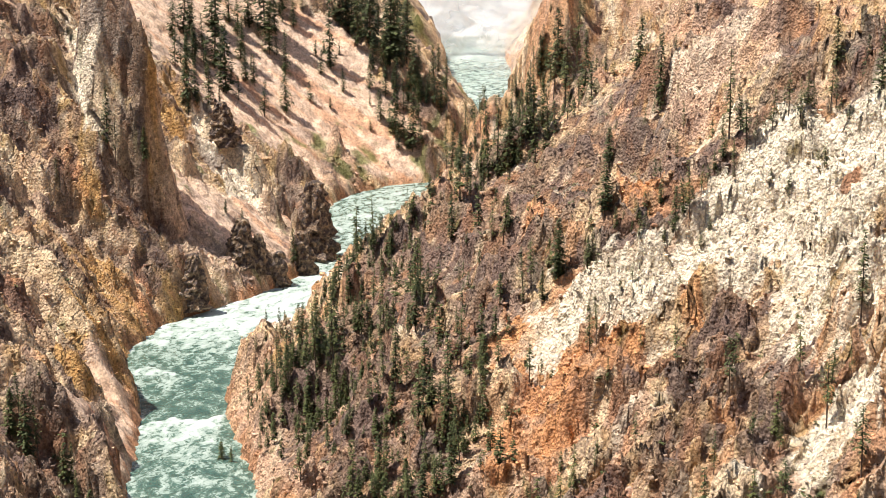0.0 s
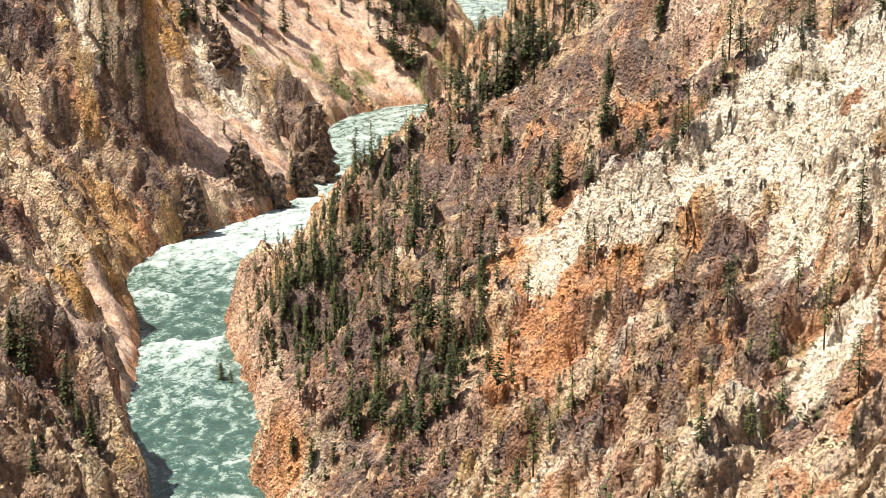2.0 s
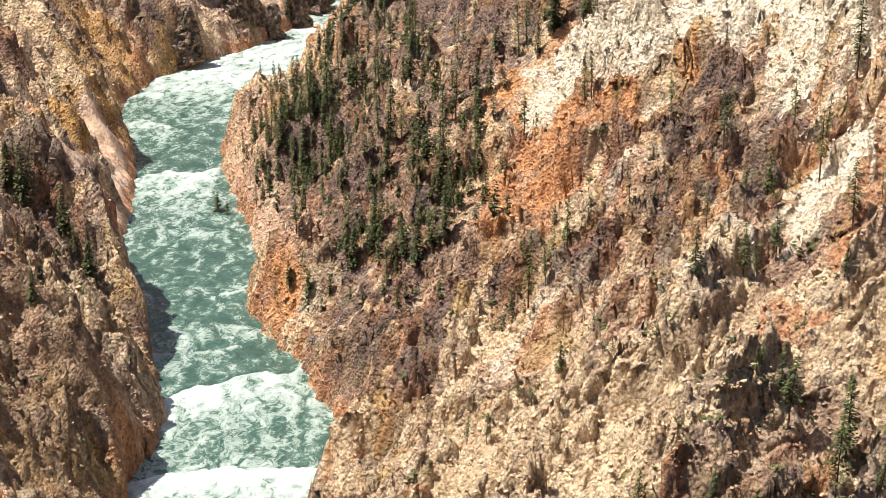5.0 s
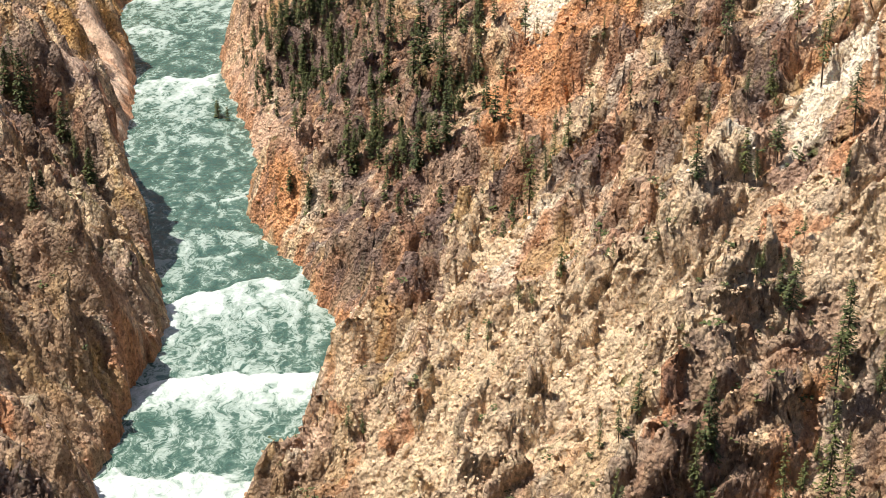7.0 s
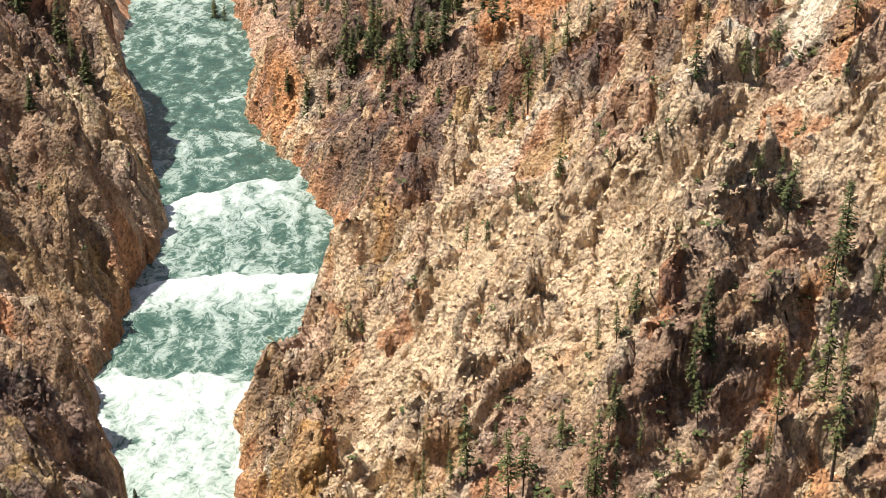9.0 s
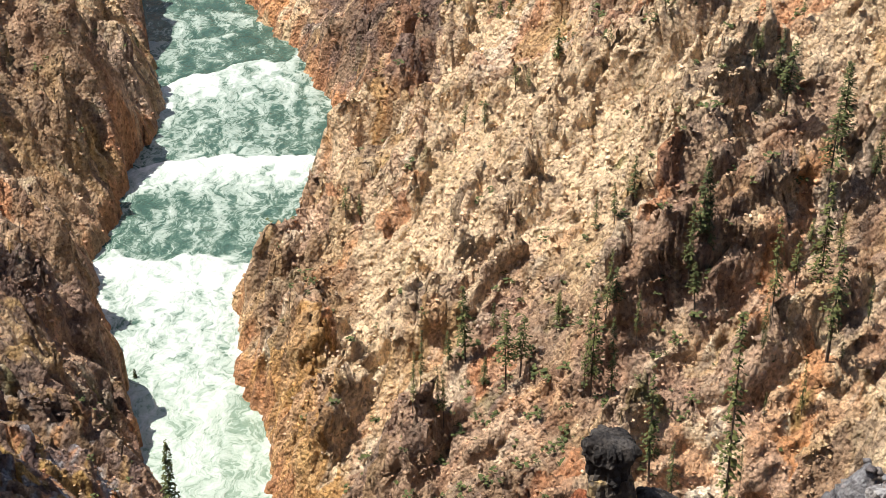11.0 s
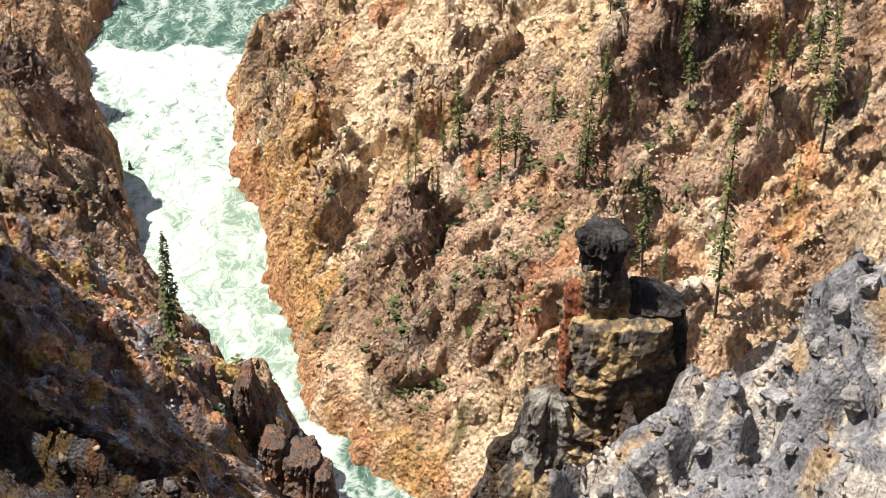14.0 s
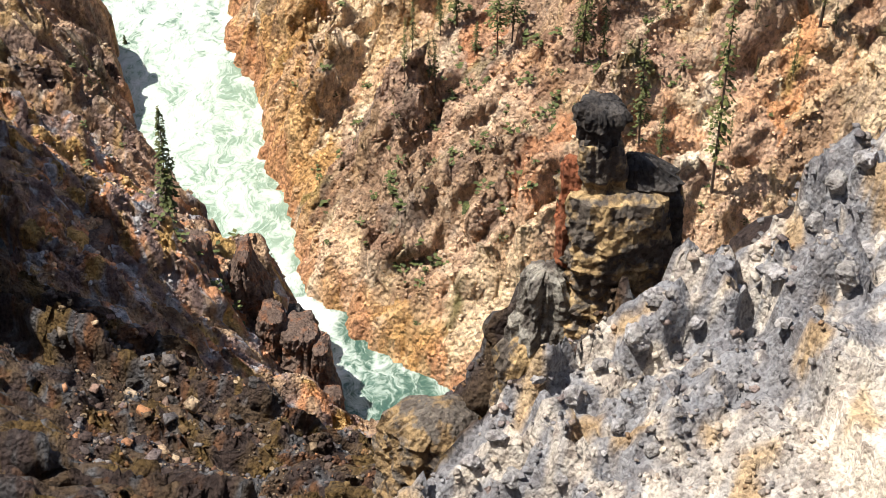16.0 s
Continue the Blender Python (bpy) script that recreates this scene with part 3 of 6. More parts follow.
FAR_LEFT_WOOD = [
    (-111.9, 827.7, 22.0), (-114.2, 784.9, 22.0), (-113.6, 810.5, 22.0), (-105.9, 820.0, 21.5), (-99.2, 805.1, 15.9), (-104.3, 840.8, 16.5), (-120.1, 792.6, 22.0), (-118.0, 835.3, 21.8), (-110.6, 850.8, 16.6),
    (-103.0, 738.1, 12.2), (-101.1, 760.1, 10.0), (-96.5, 761.9, 10.0), (-107.5, 737.4, 14.6), (-99.4, 858.3, 16.7), (-103.8, 862.6, 16.8), (-94.9, 868.4, 14.1), (-121.0, 828.8, 21.6), (-107.8, 804.0, 15.8),
    (-98.6, 823.3, 13.5), (-96.0, 850.2, 11.1), (-124.3, 815.0, 18.6), (-104.6, 742.7, 14.7), (-80.3, 891.6, 17.3), (-71.0, 898.4, 11.6),
]
FAR_RIB_WOOD = [
    (-52.7, 900.9, 17.5), (-49.3, 901.1, 20.4), (-45.7, 902.4, 22.0), (-41.7, 911.0, 20.6), (-37.0, 899.2, 22.0), (-43.1, 889.4, 17.3), (-34.3, 904.1, 20.5), (-29.8, 879.1, 22.0), (-26.7, 890.0, 22.0),
    (-23.9, 888.9, 22.0), (-28.8, 911.5, 22.0), (-20.4, 884.2, 17.2), (-16.5, 872.2, 19.9), (-13.7, 871.1, 17.0), (-10.9, 868.7, 17.0), (-8.1, 868.8, 17.0), (-3.9, 866.4, 14.2), (-1.1, 865.2, 12.7),
    (-18.6, 911.8, 17.7), (-33.8, 933.0, 21.1), (-40.3, 945.9, 18.3), (-20.7, 939.4, 12.2), (1.8, 937.2, 12.2), (-2.7, 939.6, 7.6), (-48.9, 911.9, 17.6), (-44.3, 969.8, 18.8), (-38.1, 967.7, 18.7),
    (-24.9, 929.7, 21.1), (-12.5, 889.1, 17.4), (-6.7, 872.4, 14.2), (1.7, 864.0, 11.3),
]
SPUR_WOOD = [
    (30.9, 793.8, 15.6), (33.4, 794.9, 10.4), (18.9, 526.5, 12.1), (22.3, 513.1, 22.0), (25.0, 549.0, 14.4), (33.0, 658.0, 19.4), (41.1, 798.1, 10.4), (43.5, 794.4, 15.5), (46.0, 793.1, 10.3),
    (50.6, 786.8, 15.4), (39.9, 515.7, 15.2), (42.8, 531.1, 10.4), (59.4, 787.4, 15.4), (56.3, 509.3, 8.3), (58.9, 481.2, 9.5), (13.7, 521.8, 19.0), (16.2, 520.5, 12.1), (12.2, 529.1, 10.5),
    (11.2, 615.5, 14.2), (10.4, 787.1, 15.6), (6.1, 612.0, 12.2), (3.2, 625.2, 10.3), (1.2, 627.6, 8.3), (16.8, 789.4, 15.6), (17.8, 605.7, 10.0), (20.3, 516.8, 10.3), (24.3, 515.4, 10.2),
    (26.8, 515.3, 11.9), (34.1, 601.4, 9.9), (31.1, 518.7, 8.5), (38.0, 603.6, 11.9), (39.0, 562.6, 12.9), (8.3, 553.1, 9.2),
]
GULLY_WOOD = [
    (43.9, 461.1, 7.7), (60.8, 442.2, 6.6), (69.1, 422.8, 11.3), (67.1, 418.2, 8.4), (74.7, 399.1, 8.0), (74.3, 396.1, 5.3), (79.9, 392.5, 7.9), (77.7, 394.9, 6.6), (83.3, 394.8, 5.3),
    (88.3, 400.4, 8.0), (91.1, 407.4, 6.8), (97.6, 392.6, 7.9), (97.8, 406.4, 5.4), (93.4, 419.3, 5.6), (69.0, 397.6, 8.0), (70.8, 396.7, 6.7), (71.6, 422.4, 5.6), (66.7, 399.0, 6.7),
    (82.0, 395.1, 6.6), (38.5, 412.7, 11.8), (35.2, 413.0, 5.6), (45.8, 405.4, 5.5), (52.6, 417.9, 8.4), (53.2, 397.0, 9.4), (54.3, 390.2, 6.6), (55.2, 388.1, 6.6), (57.8, 389.2, 5.3),
    (64.4, 412.5, 6.9), (45.6, 391.9, 4.0), (40.8, 407.5, 4.8), (44.2, 390.0, 4.6), (35.6, 407.4, 6.9),
]
GULLY_FOOT = [
    (27.9, 412.1, 7.0), (25.7, 420.4, 7.1), (21.3, 414.5, 8.5), (27.2, 411.1, 5.6), (19.3, 414.1, 5.7), (23.8, 409.8, 4.2), (17.3, 456.9, 4.6), (29.2, 411.0, 5.6), (42.9, 388.1, 4.0),
    (38.1, 391.6, 3.3), (34.2, 406.6, 5.6), (12.9, 458.2, 6.2), (5.6, 475.2, 8.0), (2.6, 490.8, 6.6), (-0.6, 483.6, 8.2), (15.6, 448.5, 6.8),
]
BANK_WOOD = [
    (-26.0, 523.8, 19.6), (-21.6, 521.6, 10.6), (-20.8, 520.4, 10.6), (-15.3, 514.6, 13.0), (-23.0, 521.5, 10.6), (-9.2, 524.3, 7.9), (-11.1, 532.7, 7.1), (-12.5, 517.0, 8.7), (-15.8, 513.4, 6.9),
    (-24.3, 513.0, 8.8), (-28.2, 506.8, 5.2), (-29.1, 506.8, 5.2), (-32.7, 510.2, 8.8), (-35.5, 514.8, 5.3), (-6.2, 483.6, 18.2), (-4.2, 531.6, 4.4), (-47.8, 506.6, 6.2), (-40.7, 483.1, 9.3),
    (-42.1, 509.5, 7.1), (-36.0, 484.7, 6.7), (-35.0, 470.3, 9.9), (-32.7, 470.5, 9.9), (-29.5, 468.3, 14.8), (-29.3, 452.7, 12.8), (-27.3, 472.0, 11.5), (-22.4, 468.7, 11.4), (-20.1, 468.8, 11.4),
    (-16.2, 472.5, 11.4), (-16.0, 465.3, 9.7), (-7.1, 437.9, 10.6), (-7.4, 455.9, 14.1), (-3.6, 459.6, 11.0), (3.7, 426.0, 13.3),
]
BANK_WOOD_LOW = [
    (4.2, 407.0, 15.7), (9.0, 407.9, 11.4), (5.9, 385.0, 8.1), (-34.0, 454.7, 12.8), (-36.3, 454.6, 12.9), (-42.4, 463.7, 9.8), (-42.8, 458.8, 11.4), (-45.5, 462.2, 14.8), (-47.6, 468.0, 8.3),
    (-52.9, 487.9, 6.9), (-43.7, 458.7, 13.1), (-40.6, 461.4, 8.1), (-30.9, 452.5, 9.6), (-23.3, 438.6, 9.3), (-21.1, 438.7, 7.7), (-11.4, 407.3, 13.0), (-14.2, 407.8, 8.7), (-4.6, 404.0, 8.6),
    (-3.1, 386.0, 8.2), (-8.7, 406.4, 7.2), (0.8, 387.5, 8.2), (8.4, 382.4, 8.1), (-27.5, 446.8, 7.9), (-27.2, 502.1, 10.4), (-20.0, 488.0, 10.1), (-15.5, 501.4, 6.8), (-2.1, 454.8, 7.8),
    (-36.2, 452.2, 6.5), (-56.3, 488.8, 5.2),
]
MID_WOOD = [
    (-23.0, 404.3, 4.4), (-19.0, 403.1, 2.9), (-13.4, 373.3, 20.8), (-12.2, 401.3, 8.6), (-4.4, 371.0, 10.9), (-4.6, 356.5, 9.3), (0.0, 380.5, 15.1), (1.3, 381.5, 12.4), (1.8, 354.5, 11.7),
    (3.8, 372.0, 12.2), (-11.3, 366.8, 5.5), (-7.5, 365.9, 5.4), (-19.4, 376.5, 9.8), (-20.7, 377.4, 9.9), (-34.5, 433.0, 7.9), (-34.7, 425.8, 6.2), (-33.4, 391.1, 5.8), (-49.0, 450.9, 4.9),
    (-10.0, 366.9, 6.8), (-14.4, 383.2, 9.9), (21.6, 331.3, 6.1), (23.3, 329.7, 6.2), (17.2, 333.6, 3.7), (9.0, 381.4, 8.1), (-26.2, 445.6, 6.3), (-28.6, 446.7, 8.0), (18.1, 326.0, 8.7),
    (20.6, 312.8, 3.5),
]
RIGHT_SLOPE_PINES = [
    (36.2, 313.9, 5.7), (26.0, 330.5, 6.1), (30.0, 331.1, 3.6), (42.4, 363.5, 5.1), (33.3, 369.5, 7.8), (32.2, 372.1, 6.5), (34.6, 356.3, 3.2), (53.1, 313.5, 7.8), (55.5, 322.8, 5.7),
    (46.8, 340.8, 6.0), (54.7, 276.6, 5.0), (54.7, 272.6, 4.0), (60.1, 285.2, 8.2), (62.6, 274.5, 8.5), (64.5, 280.7, 4.1), (67.6, 280.0, 5.1), (62.6, 249.8, 7.5), (76.6, 312.8, 8.8),
    (52.2, 253.7, 5.7), (51.0, 276.3, 4.0), (44.9, 276.9, 4.1), (36.1, 261.5, 3.9), (38.8, 247.0, 5.6), (47.0, 252.2, 4.8), (48.8, 250.3, 4.8), (64.8, 243.0, 3.7), (63.9, 339.0, 3.6),
    (59.7, 240.2, 2.8), (53.3, 235.0, 2.8), (44.8, 225.6, 3.6), (48.4, 225.4, 4.5), (27.0, 247.5, 3.9), (20.3, 263.2, 3.6),
]
RIGHT_SLOPE_LOW = [
    (13.2, 261.7, 3.7), (15.5, 261.5, 3.1), (4.9, 264.0, 3.8), (8.1, 259.4, 4.2), (49.3, 222.6, 8.2), (56.3, 216.3, 7.3), (45.6, 225.9, 3.6), (27.3, 211.2, 4.1), (24.5, 208.1, 3.2),
    (23.1, 219.3, 2.9), (35.8, 204.9, 7.3), (37.2, 205.2, 10.0), (34.6, 203.6, 10.3), (54.1, 211.2, 11.1), (52.0, 209.1, 3.7), (43.2, 192.7, 3.7), (52.4, 193.0, 7.5), (-14.8, 253.1, 3.8),
    (-12.4, 253.2, 2.7), (58.3, 197.6, 3.8), (55.5, 206.7, 3.7), (35.3, 200.9, 4.7), (17.4, 207.8, 3.9), (60.5, 212.6, 6.5),
]
LOW_PINES = [
    (8.5, 212.3, 4.5), (17.1, 206.8, 4.9), (23.0, 199.2, 9.4), (24.6, 200.0, 5.6), (27.4, 198.6, 6.6), (9.9, 200.8, 8.9), (11.9, 202.2, 6.9), (4.4, 209.5, 7.0), (2.0, 209.0, 5.0),
    (-3.1, 194.5, 5.0), (-2.0, 196.0, 4.9), (1.2, 196.5, 7.0), (0.4, 196.0, 6.0), (20.0, 194.0, 10.6), (21.1, 194.4, 9.6), (23.9, 194.0, 6.7), (6.8, 203.9, 5.0), (44.7, 194.9, 12.0),
    (43.3, 192.2, 5.6), (52.3, 202.3, 10.3), (52.2, 193.1, 12.2), (49.7, 205.1, 4.7), (48.9, 189.3, 7.7), (43.6, 188.0, 3.8), (37.6, 177.6, 17.8), (40.1, 181.6, 5.9), (30.6, 177.9, 7.7),
    (28.2, 183.3, 8.8), (37.0, 204.7, 8.3), (58.5, 224.0, 5.5), (54.3, 193.0, 3.8),
]
LEFT_SLOPE_FIRS = [
    (-90.4, 374.7, 12.5), (-92.8, 374.7, 8.3), (-83.5, 370.7, 8.3), (-82.6, 370.9, 9.8), (-78.6, 315.9, 6.1), (-79.8, 329.0, 5.0), (-98.9, 384.5, 5.7), (-78.2, 355.5, 6.7), (-114.7, 610.9, 12.3),
    (-117.4, 611.6, 10.2), (-107.3, 628.1, 6.3), (-76.4, 660.4, 5.6), (-57.1, 658.7, 6.7), (-82.6, 659.6, 4.4), (-32.0, 164.9, 8.5), (-49.9, 239.9, 3.5), (-97.0, 385.5, 8.5), (-78.0, 367.8, 5.6),
]
LEDGE_BOULDERS = [
    (10.5, 58.3, 1.17), (12.3, 57.5, 0.92), (9.5, 56.7, 0.78), (6.7, 55.6, 1.18), (5.1, 56.5, 0.66), (3.1, 54.7, 1.06), (2.0, 54.2, 1.19), (8.0, 56.7, 0.66), (14.1, 58.3, 1.05),
    (15.7, 57.9, 1.16), (19.2, 63.1, 1.49), (17.5, 59.5, 1.17), (20.2, 62.6, 1.20), (20.4, 59.9, 1.60), (18.6, 57.0, 1.03), (15.8, 55.5, 0.77), (12.4, 53.1, 0.63), (14.5, 53.8, 0.64),
    (10.8, 53.9, 0.76), (8.6, 53.6, 0.78), (11.9, 56.8, 0.79), (17.4, 56.4, 0.90), (9.9, 51.3, 0.63), (5.3, 52.7, 0.90), (11.6, 50.7, 0.50), (7.8, 51.9, 0.64), (6.0, 51.4, 0.77),
    (3.8, 51.9, 0.90),
]
SPUR_BOULDERS = [
    (-32.4, 109.6, 2.28), (-35.1, 110.0, 2.07), (-25.9, 106.9, 1.51), (-27.5, 104.7, 1.78), (-22.3, 104.7, 1.50), (-18.1, 103.7, 1.22), (-20.9, 102.7, 1.75), (-31.9, 106.8, 1.55), (-37.0, 109.2, 1.84),
    (-14.6, 102.5, 0.97), (-25.3, 103.2, 1.53), (-16.1, 101.2, 1.47), (-29.8, 101.2, 1.78), (-33.2, 102.0, 1.52),
]
SPIRES = [
    (-75.2, 638.8, 13.5, 4.7), (-62.4, 645.0, 13.2, 3.7), (-50.5, 686.9, 28.0, 6.8), (-53.2, 662.7, 17.0, 4.4), (-88.4, 703.7, 12.8, 4.6), (-88.1, 606.8, 14.7, 4.0), (-68.2, 640.8, 10.9, 3.2),
    (-17.0, 158.6, 5.3, 1.8),
]


# ---- white water: middle and reach, in metres ----
RAPIDS = [
    (-63, 626, 10.4), (-76, 597, 10.0), (-51, 658, 8.7), (-40, 693, 6.8), (-83, 576, 7.7), (-94, 528, 3.6), (-79, 486, 6.7), (-67, 491, 6.7), (-70, 468, 4.8),
    (-69, 446, 4.6), (14, 1219, 9.8), (20, 1096, 7.1), (-73, 482, 6.6), (-70, 460, 4.7), (-51, 405, 2.1), (-64, 391, 3.4), (-56, 378, 5.3), (-43, 343, 9.9),
    (-31, 338, 7.3), (-51, 338, 6.1), (-55, 320, 5.9), (-41, 323, 9.4), (-40, 309, 9.1), (-29, 311, 5.7), (-58, 290, 2.7), (-51, 307, 5.7), (-29, 310, 4.5),
    (-50, 267, 6.2), (-42, 272, 6.2), (-48, 254, 5.0), (-42, 246, 4.8), (-59, 274, 2.6), (-46, 252, 4.9), (-42, 242, 5.8), (-45, 231, 5.1), (-38, 233, 3.7),
    (-17, 174, 2.4), (-10, 165, 3.1), (-8, 157, 3.0),
]
RIFFLES = [
    (-26, 782, 10.2), (-38, 759, 9.9), (-17, 812, 7.9), (-61, 551, 7.4), (19, 1276, 16.4), (-45, 743, 9.7), (-41, 220, 4.5), (-36, 210, 4.4), (-31, 197, 4.2),
    (-36, 217, 5.4), (-30, 203, 5.1), (-27, 194, 4.2), (-31, 290, 4.3), (-45, 286, 4.3), (-37, 354, 3.8), (-61, 360, 3.9), (-63, 405, 5.7), (-59, 379, 5.4),
    (-51, 409, 4.3),
]


# ---- materials ----
def material(name):
    m = bpy.data.materials.new(name)
    m.use_nodes = True
    t = m.node_tree
    return m, t, t.nodes["Principled BSDF"]


def node(t, kind, **values):
    n = t.nodes.new(kind)
    for key, value in values.items():
        n.inputs[key.replace("_", " ")].default_value = value
    return n


def ramp(t, source, *stops):
    r = t.nodes.new("ShaderNodeValToRGB")
    e = r.color_ramp.elements
    while len(e) < len(stops):
        e.new(0.5)
    for el, (at, c) in zip(e, stops):
        el.position, el.color = at, (*c, 1) if len(c) == 3 else c
    t.links.new(source, r.inputs[0])
    return r.outputs[0]


def mix(t, how, factor, a, b):
    n = t.nodes.new("ShaderNodeMix")
    n.data_type, n.blend_type = "RGBA", how
    for value, at in ((factor, 0), (a, 6), (b, 7)):
        if isinstance(value, (int, float)):
            n.inputs[at].default_value = value
        elif isinstance(value, tuple):
            n.inputs[at].default_value = (*value, 1)
        else:
            t.links.new(value, n.inputs[at])
    return n.outputs[2]


def rock_material(name, attribute=None, colour=(0.4, 0.3, 0.2), grainy=1.0, stain=None, relief=1.0, stained=0.5):
    m, t, b = material(name)
    g = t.nodes.new("ShaderNodeNewGeometry")
    pos = g.outputs["Position"]
    fine, mid = node(t, "ShaderNodeTexNoise", Scale=2.2 * grainy, Detail=8, Roughness=0.72), node(t, "ShaderNodeTexNoise", Scale=0.35 * grainy, Detail=5, Roughness=0.6)
    cell = node(t, "ShaderNodeTexVoronoi", Scale=0.9 * grainy, Randomness=1.0)
    chip = node(t, "ShaderNodeTexVoronoi", Scale=1.7 * grainy, Randomness=1.0)
    squash = t.nodes.new("ShaderNodeMapping")
    squash.inputs["Scale"].default_value = (1, 1, 0.8)
    t.links.new(pos, squash.inputs[0])
    for n in (fine, mid, cell, chip):
        t.links.new(squash.outputs[0], n.inputs["Vector"])
    if attribute:
        a = t.nodes.new("ShaderNodeAttribute")
        a.attribute_name = attribute
        base = a.outputs["Color"]
    else:
        base = mix(t, "MIX", 0.0, colour, colour)
    if stain:
        big = node(t, "ShaderNodeTexNoise", Scale=0.55, Detail=4, Roughness=0.6)
        t.links.new(pos, big.inputs["Vector"])
        base = mix(t, "MIX", ramp(t, big.outputs[0], (stained - 0.05, (0, 0, 0)), (stained + 0.05, (1, 1, 1))), base, stain)
    base = mix(t, "MULTIPLY", 1.0, base, ramp(t, fine.outputs[0], (0.33, (0.5, 0.47, 0.47)), (0.46, (1.0, 1.0, 1.0)), (0.66, (1.3, 1.28, 1.24))))
    base = mix(t, "MULTIPLY", 0.8, base, ramp(t, mid.outputs[0], (0.3, (0.72, 0.66, 0.62)), (0.62, (1.18, 1.18, 1.18))))
    shade = t.nodes.new("ShaderNodeSeparateColor")
    t.links.new(cell.outputs["Color"], shade.inputs[0])
    base = mix(t, "MULTIPLY", 0.65, base, ramp(t, shade.outputs[0], (0.0, (0.55, 0.5, 0.5)), (0.3, (0.95, 0.95, 0.95)), (1.0, (1.25, 1.23, 1.2))))
    tone = t.nodes.new("ShaderNodeSeparateColor")
    t.links.new(chip.outputs["Color"], tone.inputs[0])
    base = mix(t, "MULTIPLY", 0.65, base, ramp(t, tone.outputs[1], (0.0, (0.5, 0.46, 0.45)), (0.25, (0.95, 0.95, 0.95)), (1.0, (1.22, 1.2, 1.16))))
    t.links.new(base, b.inputs["Base Color"])
    b.inputs["Roughness"].default_value = 0.93
    b.inputs["Specular IOR Level"].default_value = 0.25
    add = t.nodes.new("ShaderNodeMath")
    add.operation = "ADD"
    small = t.nodes.new("ShaderNodeMath")
    small.operation = "MULTIPLY_ADD"
    small.inputs[1].default_value = -0.8
    t.links.new(chip.outputs["Distance"], small.inputs[0])
    t.links.new(fine.outputs[0], small.inputs[2])
    t.links.new(small.outputs[0], add.inputs[0])
    t.links.new(cell.outputs["Distance"], add.inputs[1])
    bump = node(t, "ShaderNodeBump", Strength=1.0, Distance=relief / grainy)
    t.links.new(add.outputs[0], bump.inputs["Height"])
    t.links.new(bump.outputs[0], b.inputs["Normal"])
    if attribute:
        r = t.nodes.new("ShaderNodeAttribute")
        r.attribute_name = "rugged"
        t.links.new(r.outputs["Fac"], bump.inputs["Strength"])
    return m


WALL = rock_material("canyon_rock", "tint")
NEARWALL = rock_material("near_rock", "tint", grainy=1.8, relief=0.9)
LEDGEROCK = rock_material("ledge_rock", "tint", grainy=3.0, relief=0.42)


